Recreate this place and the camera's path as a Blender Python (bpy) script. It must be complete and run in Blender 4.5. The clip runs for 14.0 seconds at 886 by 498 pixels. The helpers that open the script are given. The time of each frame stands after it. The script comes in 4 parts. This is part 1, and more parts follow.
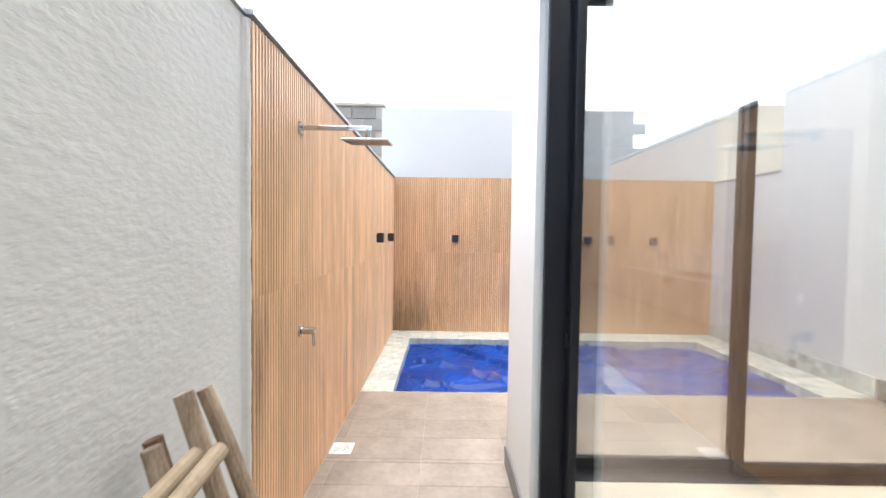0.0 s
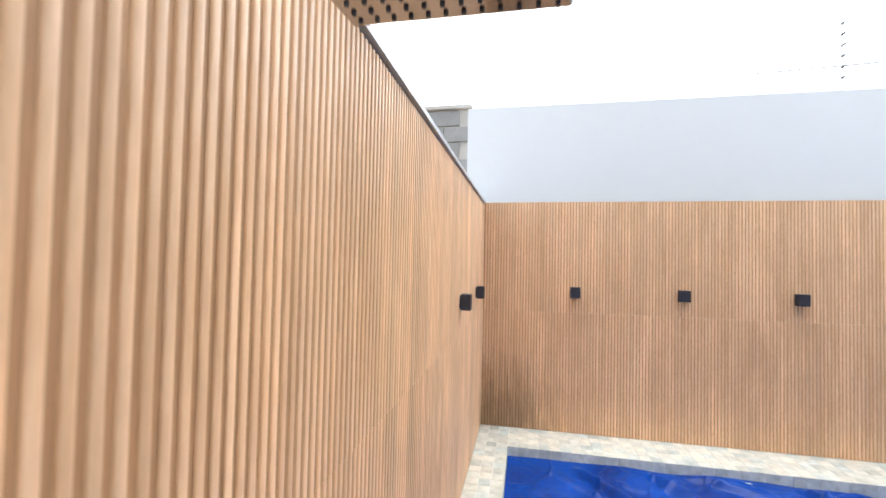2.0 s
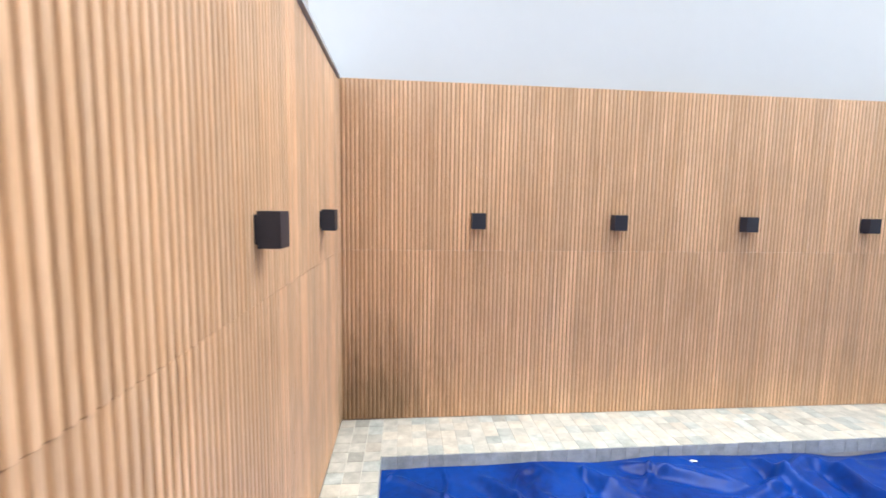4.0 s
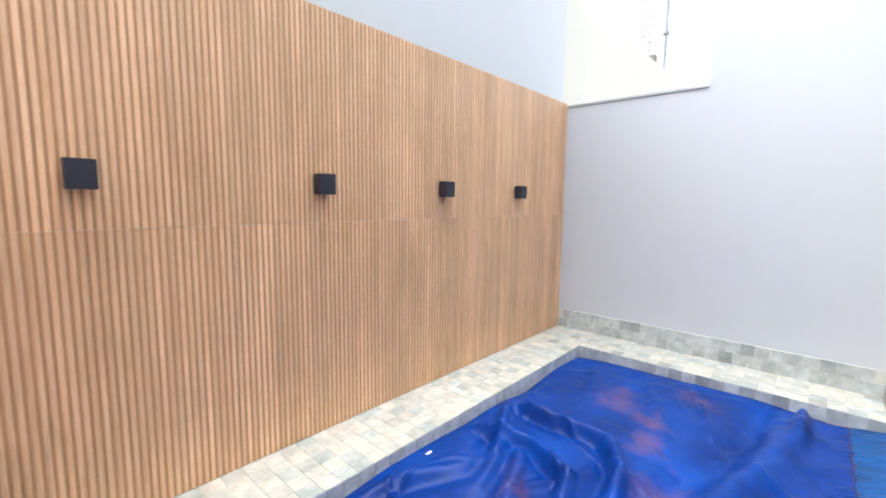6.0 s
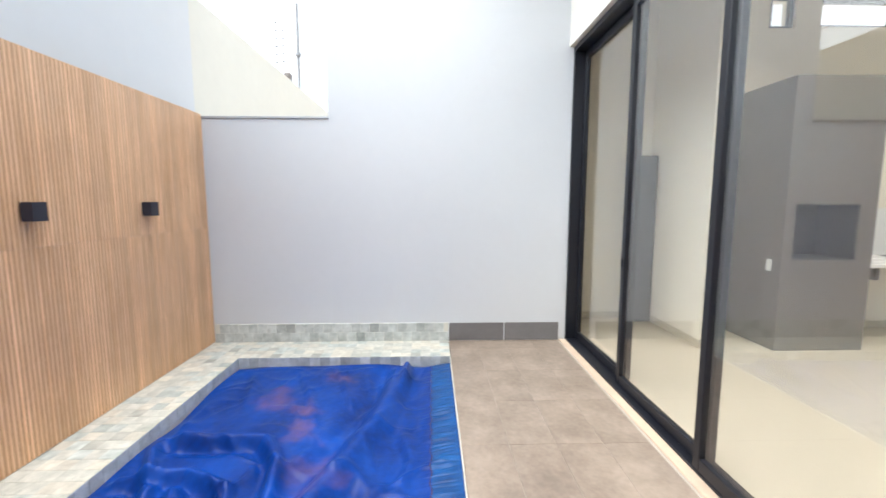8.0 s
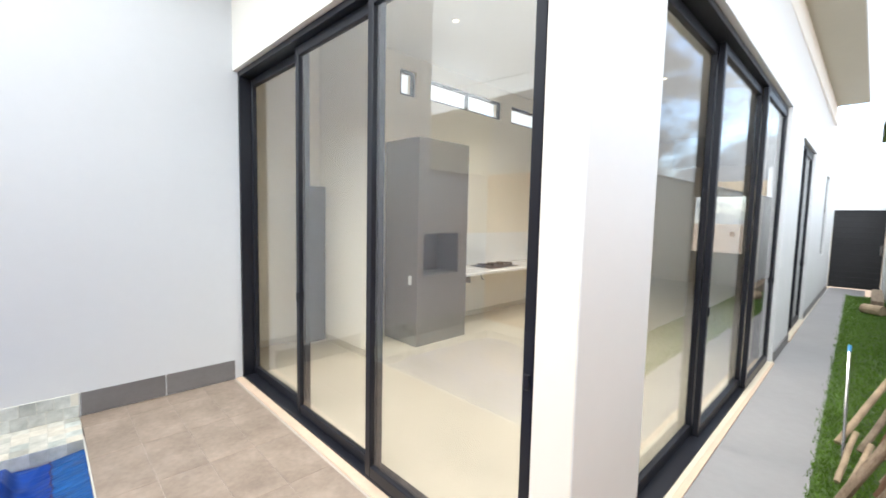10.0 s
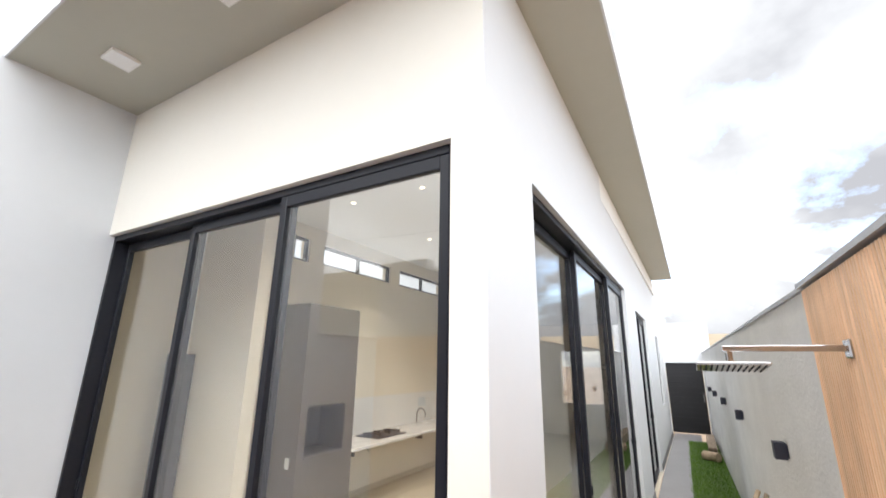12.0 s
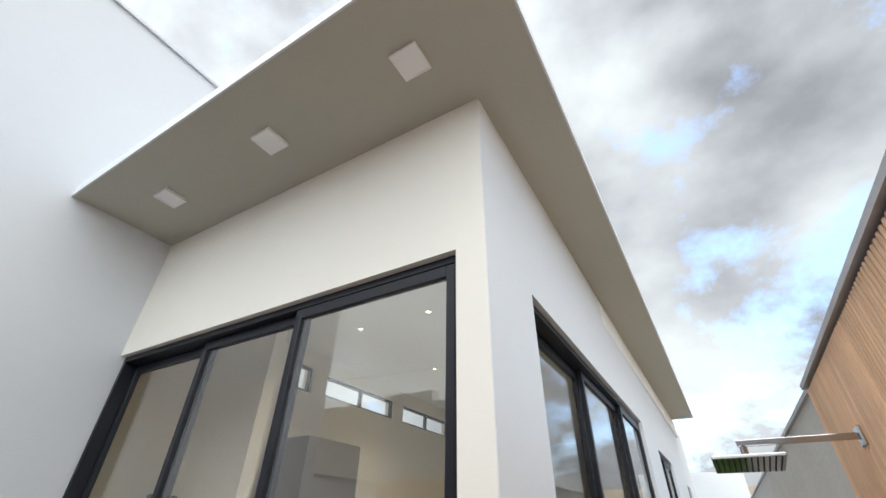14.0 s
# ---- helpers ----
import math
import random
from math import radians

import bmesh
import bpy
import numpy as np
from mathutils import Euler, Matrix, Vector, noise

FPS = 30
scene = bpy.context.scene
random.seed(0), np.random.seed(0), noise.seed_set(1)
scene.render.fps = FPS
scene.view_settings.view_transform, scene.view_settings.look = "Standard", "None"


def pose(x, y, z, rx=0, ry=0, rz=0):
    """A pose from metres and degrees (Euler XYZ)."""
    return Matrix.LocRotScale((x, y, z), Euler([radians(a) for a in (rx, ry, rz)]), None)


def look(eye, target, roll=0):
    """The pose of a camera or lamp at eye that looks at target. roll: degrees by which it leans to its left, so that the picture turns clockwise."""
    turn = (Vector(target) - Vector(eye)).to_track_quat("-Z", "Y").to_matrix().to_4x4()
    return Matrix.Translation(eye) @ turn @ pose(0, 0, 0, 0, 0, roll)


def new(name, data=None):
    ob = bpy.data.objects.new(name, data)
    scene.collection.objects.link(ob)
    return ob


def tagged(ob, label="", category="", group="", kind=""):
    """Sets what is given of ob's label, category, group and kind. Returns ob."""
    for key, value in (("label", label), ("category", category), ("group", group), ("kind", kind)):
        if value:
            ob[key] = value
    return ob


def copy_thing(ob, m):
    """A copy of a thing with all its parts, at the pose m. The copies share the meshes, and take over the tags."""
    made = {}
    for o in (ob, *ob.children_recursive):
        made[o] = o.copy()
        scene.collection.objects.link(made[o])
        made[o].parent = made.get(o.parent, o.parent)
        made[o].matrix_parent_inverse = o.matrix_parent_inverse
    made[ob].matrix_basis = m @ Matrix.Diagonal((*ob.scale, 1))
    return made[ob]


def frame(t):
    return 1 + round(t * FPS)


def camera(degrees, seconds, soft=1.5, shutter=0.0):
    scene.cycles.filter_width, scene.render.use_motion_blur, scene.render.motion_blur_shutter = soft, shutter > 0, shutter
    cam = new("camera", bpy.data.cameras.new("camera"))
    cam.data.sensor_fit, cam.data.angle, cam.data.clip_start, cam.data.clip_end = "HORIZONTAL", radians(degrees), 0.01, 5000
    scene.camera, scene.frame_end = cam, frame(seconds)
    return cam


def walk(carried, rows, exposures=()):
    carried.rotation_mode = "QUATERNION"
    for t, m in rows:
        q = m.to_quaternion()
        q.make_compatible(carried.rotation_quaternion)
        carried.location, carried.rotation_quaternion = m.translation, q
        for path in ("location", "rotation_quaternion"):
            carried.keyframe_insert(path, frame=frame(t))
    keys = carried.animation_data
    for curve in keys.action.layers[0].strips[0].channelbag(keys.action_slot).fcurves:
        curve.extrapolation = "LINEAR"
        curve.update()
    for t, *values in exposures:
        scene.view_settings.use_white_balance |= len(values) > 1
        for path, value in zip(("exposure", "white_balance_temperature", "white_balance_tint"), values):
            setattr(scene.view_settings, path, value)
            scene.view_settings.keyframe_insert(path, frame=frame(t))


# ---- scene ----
cam = camera(93.5, 14.0, shutter=0.25)
PATH = [
    (0, (0.204, 0.002, 1.532), (0.199, 2.001, 1.461), 0.8),
    (0.5, (0.107, 0.585, 1.624), (0.022, 2.582, 1.568), 0.8),
    (1, (0.013, 1.078, 1.658), (-0.175, 3.069, 1.638), 0.8),
    (1.5, (-0.064, 1.554, 1.702), (-0.364, 3.531, 1.715), 1.1),
    (2, (-0.139, 1.962, 1.77), (-0.526, 3.923, 1.825), 1.2),
    (2.2, (-0.15, 2.11, 1.756), (-0.566, 4.064, 1.832), 1.3),
    (4.3, (-0.137, 3.774, 1.504), (0.248, 5.724, 1.282), 0.9),
    (4.5, (-0.118, 3.89, 1.464), (0.41, 5.807, 1.242), 0.8),
    (5, (0.018, 4.184, 1.339), (0.888, 5.971, 1.115), 0.6),
    (5.5, (0.098, 4.332, 1.31), (1.282, 5.928, 1.09), 0.8),
    (6, (0.124, 4.426, 1.383), (1.596, 5.76, 1.152), 0.7),
    (6.5, (0.108, 4.323, 1.376), (1.811, 5.35, 1.164), 0.3),
    (7, (0.04, 4.224, 1.421), (1.902, 4.923, 1.208), 0.2),
    (7.5, (-0.044, 4.164, 1.52), (1.915, 4.495, 1.289), 0.1),
    (8, (-0.067, 4.171, 1.521), (1.92, 4.117, 1.297), -0.0),
    (8.5, (-0.092, 4.181, 1.581), (1.844, 3.738, 1.346), -0.1),
    (9, (-0.117, 4.14, 1.632), (1.7, 3.341, 1.385), 0.0),
    (9.2, (-0.122, 4.136, 1.643), (1.625, 3.194, 1.402), 0.2),
    (11.3, (-0.049, 4.281, 1.97), (0.969, 2.56, 2.035), 0.8),
    (11.5, (-0.065, 4.298, 1.998), (0.944, 2.58, 2.174), 0.8),
    (12, (-0.085, 4.363, 2.029), (0.887, 2.696, 2.553), 0.8),
    (12.5, (-0.097, 4.413, 2.057), (0.815, 2.837, 2.883), 0.9),
    (13, (-0.11, 4.426, 2.029), (0.756, 2.944, 3.056), 1.1),
    (13.5, (-0.143, 4.454, 1.854), (0.702, 3.017, 2.96), 0.8),
    (14, (-0.119, 4.437, 1.789), (0.738, 3.023, 2.915), 0.9),
]
walk(cam, [(t, look(eye, target, roll)) for t, eye, target, roll in PATH],
     [(0.0, 1.40, 6250, 9), (0.5, 1.15, 6350, 9), (1.0, 1.12, 6450, 10), (1.5, 1.18, 6550, 10), (2.2, 1.25, 6200, 8), (4.3, 1.30, 6250, 9), (6.0, 1.22, 6200, 9),
      (7.0, 1.15, 6250, 8), (8.5, 1.1, 6350, 8), (9.2, 1.08, 6350, 8), (11.3, 1.15, 6550, 10), (12.0, 0.88, 6650, 11), (13.0, 0.40, 6550, 9), (14.0, 0.24, 6450, 8)])

# ---- world, sun, exposure ----
world = bpy.data.worlds.new("sky")
scene.world = world
world.use_nodes = True
wn, wl = world.node_tree.nodes, world.node_tree.links
wn.clear()
SUN_WAY = Vector((-0.03, -0.18, -1.0))
BRIGHT_BANK = Vector((-0.32, 0.80, 0.50))       # the brightest part of the cloud cover
SUN_EL, SUN_AZ = math.asin(-SUN_WAY.normalized().z), math.atan2(-SUN_WAY.x, -SUN_WAY.y)
sky = wn.new("ShaderNodeTexSky")
sky.sky_type, sky.sun_disc, sky.sun_elevation, sky.sun_rotation = "NISHITA", False, SUN_EL, SUN_AZ
sky.air_density, sky.dust_density = 1.0, 1.0
sky_gain = wn.new("ShaderNodeVectorMath")
sky_gain.operation = "SCALE"
sky_gain.inputs["Scale"].default_value = 0.44
wl.new(sky.outputs[0], sky_gain.inputs[0])
wc = wn.new("ShaderNodeTexCoord")
wm = wn.new("ShaderNodeMapping")
wm.inputs["Scale"].default_value = (1.0, 1.0, 1.5)
wm.inputs["Location"].default_value = (1.3, 0.7, 0.2)
wl.new(wc.outputs["Generated"], wm.inputs[0])
n1 = wn.new("ShaderNodeTexNoise")
n1.inputs["Scale"].default_value, n1.inputs["Detail"].default_value, n1.inputs["Roughness"].default_value = 2.6, 10, 0.62
n1.inputs["Distortion"].default_value = 0.15
wl.new(wm.outputs[0], n1.inputs["Vector"])
r1 = wn.new("ShaderNodeValToRGB")
r1.color_ramp.elements[0].position, r1.color_ramp.elements[1].position = 0.35, 0.47
wl.new(n1.outputs["Fac"], r1.inputs[0])
n2 = wn.new("ShaderNodeTexNoise")
n2.inputs["Scale"].default_value, n2.inputs["Detail"].default_value = 2.2, 10
wm2 = wn.new("ShaderNodeMapping")
wm2.inputs["Scale"].default_value = (1.0, 1.0, 1.5)
wm2.inputs["Location"].default_value = (3.1, 0.4, 1.2)
wl.new(wc.outputs["Generated"], wm2.inputs[0])
wl.new(wm2.outputs[0], n2.inputs["Vector"])
r2 = wn.new("ShaderNodeValToRGB")
r2.color_ramp.elements[0].position, r2.color_ramp.elements[1].position = 0.36, 0.64
r2.color_ramp.elements[0].color, r2.color_ramp.elements[1].color = (0.38, 0.395, 0.43, 1), (0.92, 0.965, 1.0, 1)
wl.new(n2.outputs["Fac"], r2.inputs[0])
cloud_gain = wn.new("ShaderNodeVectorMath")
cloud_gain.operation = "SCALE"
wl.new(r2.outputs[0], cloud_gain.inputs[0])
# the cloud cover is bright in the north and greyer away from it
sun_dot = wn.new("ShaderNodeVectorMath")
sun_dot.operation = "DOT_PRODUCT"
sun_dot.inputs[1].default_value = BRIGHT_BANK.normalized()
wl.new(wc.outputs["Generated"], sun_dot.inputs[0])
glow = wn.new("ShaderNodeMapRange")
glow.interpolation_type = "SMOOTHSTEP"
glow.inputs["From Min"].default_value, glow.inputs["From Max"].default_value = 0.70, 0.99
glow.inputs["To Min"].default_value, glow.inputs["To Max"].default_value = 0.88, 2.6
wl.new(sun_dot.outputs["Value"], glow.inputs["Value"])
wide_dot = wn.new("ShaderNodeVectorMath")
wide_dot.operation = "DOT_PRODUCT"
wide_dot.inputs[1].default_value = Vector((0.15, 0.80, 0.55)).normalized()
wl.new(wc.outputs["Generated"], wide_dot.inputs[0])
veil = wn.new("ShaderNodeMapRange")
veil.inputs["From Min"].default_value, veil.inputs["From Max"].default_value = -0.10, 0.65
veil.inputs["To Min"].default_value, veil.inputs["To Max"].default_value = 1.0, 1.65
wl.new(wide_dot.outputs["Value"], veil.inputs["Value"])
gain = wn.new("ShaderNodeMath")
gain.operation = "MULTIPLY"
wl.new(glow.outputs[0], gain.inputs[0])
wl.new(veil.outputs[0], gain.inputs[1])
wl.new(gain.outputs[0], cloud_gain.inputs["Scale"])
closed = wn.new("ShaderNodeMapRange")
closed.inputs["From Min"].default_value, closed.inputs["From Max"].default_value = 0.15, 0.55
wl.new(wide_dot.outputs["Value"], closed.inputs["Value"])
cover_fac = wn.new("ShaderNodeMath")
cover_fac.operation = "MAXIMUM"
wl.new(closed.outputs[0], cover_fac.inputs[1])
wmix = wn.new("ShaderNodeMix")
wmix.data_type = "RGBA"
wl.new(r1.outputs[0], cover_fac.inputs[0])
wl.new(cover_fac.outputs[0], wmix.inputs[0])
wl.new(sky_gain.outputs[0], wmix.inputs[6])
wl.new(cloud_gain.outputs[0], wmix.inputs[7])
bg = wn.new("ShaderNodeBackground")
bg.inputs["Strength"].default_value = 1.0
wl.new(wmix.outputs[2], bg.inputs["Color"])
wo = wn.new("ShaderNodeOutputWorld")
wl.new(bg.outputs[0], wo.inputs[0])

sun = new("sun", bpy.data.lights.new("sun", "SUN"))
sun.data.energy, sun.data.angle, sun.data.color = 3.6, radians(80), (1.0, 0.985, 0.97)
sun.matrix_world = look((0, 0, 20), Vector((0, 0, 20)) + SUN_WAY)

# ---- materials ----
def mat(name, color, rough=0.6, metal=0.0, var=0.08, scale=6.0, bump=0.0, bump_scale=60.0, spec=0.5, rand=0.0, dark=0.0, wide=0.0, stretch=(1, 1, 1), tint=None, coat=0.0):
    """A principled material with colour variation at two scales and fine relief."""
    m = bpy.data.materials.new(name)
    m.use_nodes = True
    nt = m.node_tree
    nodes, links = nt.nodes, nt.links
    p = nodes["Principled BSDF"]
    p.inputs["Metallic"].default_value = metal
    p.inputs["Specular IOR Level"].default_value = spec
    p.inputs["Coat Weight"].default_value = coat
    tc = nodes.new("ShaderNodeTexCoord")
    mp = nodes.new("ShaderNodeMapping")
    mp.inputs["Scale"].default_value = stretch
    links.new(tc.outputs["Object"], mp.inputs[0])
    src = mp.outputs[0]
    if rand:
        oi = nodes.new("ShaderNodeObjectInfo")
        ad = nodes.new("ShaderNodeVectorMath")
        ad.operation = "MULTIPLY_ADD"
        ad.inputs[1].default_value = (37.0, 53.0, 71.0)
        links.new(oi.outputs["Random"], ad.inputs[0])
        links.new(mp.outputs[0], ad.inputs[2])
        src = ad.outputs[0]
    a = nodes.new("ShaderNodeTexNoise")
    a.inputs["Scale"].default_value, a.inputs["Detail"].default_value = scale, 5
    b = nodes.new("ShaderNodeTexNoise")
    b.inputs["Scale"].default_value, b.inputs["Detail"].default_value = scale * 9, 4
    links.new(src, a.inputs["Vector"])
    links.new(src, b.inputs["Vector"])
    add = nodes.new("ShaderNodeMath")
    add.operation = "MULTIPLY_ADD"
    add.inputs[1].default_value = 0.45
    links.new(b.outputs["Fac"], add.inputs[0])
    links.new(a.outputs["Fac"], add.inputs[2])
    rng = nodes.new("ShaderNodeMapRange")
    rng.inputs["From Min"].default_value, rng.inputs["From Max"].default_value = 0.45, 1.0
    rng.inputs["To Min"].default_value, rng.inputs["To Max"].default_value = 0.0, 1.0
    links.new(add.outputs[0], rng.inputs["Value"])
    mix = nodes.new("ShaderNodeMix")
    mix.data_type = "RGBA"
    c2 = tint or tuple(min(1.0, c * (1 + var)) for c in color)
    mix.inputs[6].default_value = (*[c * (1 - var) for c in color], 1)
    mix.inputs[7].default_value = (*c2, 1)
    links.new(rng.outputs[0], mix.inputs[0])
    out = mix.outputs[2]
    if rand:
        hs = nodes.new("ShaderNodeHueSaturation")
        mr = nodes.new("ShaderNodeMapRange")
        mr.inputs["To Min"].default_value, mr.inputs["To Max"].default_value = 1 - rand, 1 + rand
        links.new(oi.outputs["Random"], mr.inputs["Value"])
        value = mr.outputs[0]
        if dark:
            # a few pieces are much darker than the rest
            pw = nodes.new("ShaderNodeMath")
            pw.operation, pw.inputs[1].default_value = "POWER", 5.0
            links.new(oi.outputs["Random"], pw.inputs[0])
            dk = nodes.new("ShaderNodeMath")
            dk.operation, dk.inputs[1].default_value = "MULTIPLY_ADD", -dark
            links.new(pw.outputs[0], dk.inputs[0])
            links.new(value, dk.inputs[2])
            value = dk.outputs[0]
        links.new(value, hs.inputs["Value"])
        links.new(out, hs.inputs["Color"])
        out = hs.outputs[0]
    if wide:
        # broad mottling that runs across neighbouring pieces
        ge = nodes.new("ShaderNodeNewGeometry")
        wp = nodes.new("ShaderNodeMapping")
        wp.inputs["Scale"].default_value = (1.0, 1.0, 0.45)
        links.new(ge.outputs["Position"], wp.inputs[0])
        wnz = nodes.new("ShaderNodeTexNoise")
        wnz.inputs["Scale"].default_value, wnz.inputs["Detail"].default_value, wnz.inputs["Roughness"].default_value = 5.0, 6, 0.65
        links.new(wp.outputs[0], wnz.inputs["Vector"])
        wr = nodes.new("ShaderNodeMapRange")
        wr.inputs["From Min"].default_value, wr.inputs["From Max"].default_value = 0.3, 0.7
        wr.inputs["To Min"].default_value, wr.inputs["To Max"].default_value = 1 - 1.4 * wide, 1 + 0.6 * wide
        links.new(wnz.outputs["Fac"], wr.inputs["Value"])
        hw = nodes.new("ShaderNodeHueSaturation")
        links.new(wr.outputs[0], hw.inputs["Value"])
        links.new(out, hw.inputs["Color"])
        out = hw.outputs[0]
    links.new(out, p.inputs["Base Color"])
    rr = nodes.new("ShaderNodeMapRange")
    rr.inputs["To Min"].default_value, rr.inputs["To Max"].default_value = max(0.02, rough - 0.08), min(1, rough + 0.08)
    links.new(a.outputs["Fac"], rr.inputs["Value"])
    links.new(rr.outputs[0], p.inputs["Roughness"])
    if bump:
        n = nodes.new("ShaderNodeTexNoise")
        n.inputs["Scale"].default_value, n.inputs["Detail"].default_value = bump_scale, 4
        links.new(src, n.inputs["Vector"])
        bp = nodes.new("ShaderNodeBump")
        bp.inputs["Strength"].default_value, bp.inputs["Distance"].default_value = bump, 0.01
        links.new(n.outputs["Fac"], bp.inputs["Height"])
        links.new(bp.outputs[0], p.inputs["Normal"])
    return m


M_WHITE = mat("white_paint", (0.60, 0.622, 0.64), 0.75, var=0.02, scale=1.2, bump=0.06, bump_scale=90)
M_CREAM = mat("cream_paint", (0.66, 0.65, 0.585), 0.8, var=0.04, scale=0.8, bump=0.08, bump_scale=60)
# house white again, lightened: the passage wall's brightness is put into its colour
M_WHITE_LIT = mat("white_paint_lit", (0.65, 0.665, 0.675), 0.75, var=0.02, scale=1.2, bump=0.06, bump_scale=90)
# house white tinted warm: the warm light on the south face is painted in
M_WHITE_WARM_LIT = mat("white_paint_warm_lit", (0.70, 0.675, 0.61), 0.75, var=0.02, scale=1.2, bump=0.06, bump_scale=90)
# the eave's underside is darker than the roof slab above it
M_SOFFIT = mat("grey_beige_soffit", (0.43, 0.42, 0.355), 0.8, var=0.03, scale=1.0, bump=0.05, bump_scale=80)
M_ROUGH = mat("roughcast_plaster", (0.69, 0.69, 0.68), 0.9, var=0.08, scale=2.0, bump=0.38, bump_scale=26, stretch=(0.9, 0.9, 1.6))
M_SLAT = mat("oak_slat", (0.82, 0.495, 0.268), 0.40, var=0.14, scale=5.0, bump=0.1, bump_scale=40, rand=0.085, stretch=(3, 3, 0.35), tint=(0.89, 0.605, 0.385), spec=0.6, wide=0.12)
# same oak as the slats, darkened: shade between them is put into the colour
M_GROOVE_SHADED = mat("oak_groove_shaded", (0.47, 0.262, 0.132), 0.55, var=0.15, scale=6, stretch=(3, 3, 0.4))


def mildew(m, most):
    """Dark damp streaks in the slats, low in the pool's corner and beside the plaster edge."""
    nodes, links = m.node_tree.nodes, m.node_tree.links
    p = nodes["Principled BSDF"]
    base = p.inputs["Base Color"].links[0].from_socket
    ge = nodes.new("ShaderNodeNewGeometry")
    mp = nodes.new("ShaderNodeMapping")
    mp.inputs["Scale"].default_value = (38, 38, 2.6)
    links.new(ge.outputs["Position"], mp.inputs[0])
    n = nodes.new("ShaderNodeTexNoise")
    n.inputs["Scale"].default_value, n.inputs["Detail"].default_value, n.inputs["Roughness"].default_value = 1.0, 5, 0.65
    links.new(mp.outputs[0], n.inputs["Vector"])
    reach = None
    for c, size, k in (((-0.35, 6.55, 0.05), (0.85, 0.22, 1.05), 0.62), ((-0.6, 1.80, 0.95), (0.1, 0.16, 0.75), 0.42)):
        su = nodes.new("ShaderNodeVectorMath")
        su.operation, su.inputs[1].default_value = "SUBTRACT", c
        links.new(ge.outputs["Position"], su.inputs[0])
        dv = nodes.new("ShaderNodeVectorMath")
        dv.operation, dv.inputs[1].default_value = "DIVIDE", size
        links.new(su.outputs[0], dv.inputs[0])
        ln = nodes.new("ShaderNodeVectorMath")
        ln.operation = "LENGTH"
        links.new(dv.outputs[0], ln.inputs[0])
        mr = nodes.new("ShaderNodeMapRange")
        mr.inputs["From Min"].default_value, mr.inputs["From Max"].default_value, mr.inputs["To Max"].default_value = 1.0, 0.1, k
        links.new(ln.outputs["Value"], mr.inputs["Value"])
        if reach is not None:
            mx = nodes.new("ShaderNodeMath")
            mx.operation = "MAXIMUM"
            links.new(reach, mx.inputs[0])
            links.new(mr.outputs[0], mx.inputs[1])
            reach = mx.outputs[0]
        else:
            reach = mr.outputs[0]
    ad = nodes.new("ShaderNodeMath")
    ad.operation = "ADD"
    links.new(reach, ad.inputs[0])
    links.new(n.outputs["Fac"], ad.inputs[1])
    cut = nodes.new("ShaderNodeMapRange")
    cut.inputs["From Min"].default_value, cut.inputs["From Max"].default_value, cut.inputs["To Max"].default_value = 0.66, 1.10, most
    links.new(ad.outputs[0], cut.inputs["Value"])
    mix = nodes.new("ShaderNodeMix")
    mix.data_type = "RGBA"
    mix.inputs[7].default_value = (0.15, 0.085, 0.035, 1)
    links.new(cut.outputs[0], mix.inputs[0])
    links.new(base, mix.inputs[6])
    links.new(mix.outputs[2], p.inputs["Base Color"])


def boards(m, width, depth):
    """Neighbouring slats moulded as one board share a tone of their own."""
    nodes, links = m.node_tree.nodes, m.node_tree.links
    p = nodes["Principled BSDF"]
    base = p.inputs["Base Color"].links[0].from_socket
    ge = nodes.new("ShaderNodeNewGeometry")
    dt = nodes.new("ShaderNodeVectorMath")
    dt.operation, dt.inputs[1].default_value = "DOT_PRODUCT", (1 / width, 1 / width, 0)
    links.new(ge.outputs["Position"], dt.inputs[0])
    fl = nodes.new("ShaderNodeMath")
    fl.operation = "FLOOR"
    links.new(dt.outputs["Value"], fl.inputs[0])
    sp = nodes.new("ShaderNodeSeparateXYZ")
    links.new(ge.outputs["Position"], sp.inputs[0])
    st = nodes.new("ShaderNodeMath")
    st.operation, st.inputs[1].default_value = "GREATER_THAN", 1.251
    links.new(sp.outputs["Z"], st.inputs[0])
    ma = nodes.new("ShaderNodeMath")
    ma.operation, ma.inputs[1].default_value = "MULTIPLY_ADD", 71.0
    links.new(st.outputs[0], ma.inputs[0])
    links.new(fl.outputs[0], ma.inputs[2])
    wh = nodes.new("ShaderNodeTexWhiteNoise")
    wh.noise_dimensions = "1D"
    links.new(ma.outputs[0], wh.inputs["W"])
    mr = nodes.new("ShaderNodeMapRange")
    mr.inputs["To Min"].default_value, mr.inputs["To Max"].default_value = 1 - depth, 1 + 0.5 * depth
    links.new(wh.outputs["Value"], mr.inputs["Value"])
    hs = nodes.new("ShaderNodeHueSaturation")
    links.new(mr.outputs[0], hs.inputs["Value"])
    links.new(base, hs.inputs["Color"])
    links.new(hs.outputs[0], p.inputs["Base Color"])


boards(M_SLAT, 0.15, 0.13)
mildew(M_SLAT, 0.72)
mildew(M_GROOVE_SHADED, 0.9)
M_BLACK = mat("black_aluminium", (0.011, 0.012, 0.017), 0.38, 0.0, var=0.1, scale=3, spec=0.3)
# the blue in this black is reflected sky, painted into the base colour
M_SCONCE = mat("matt_black_sky_tint", (0.024, 0.026, 0.04), 0.5, 0.2, var=0.1, scale=8)
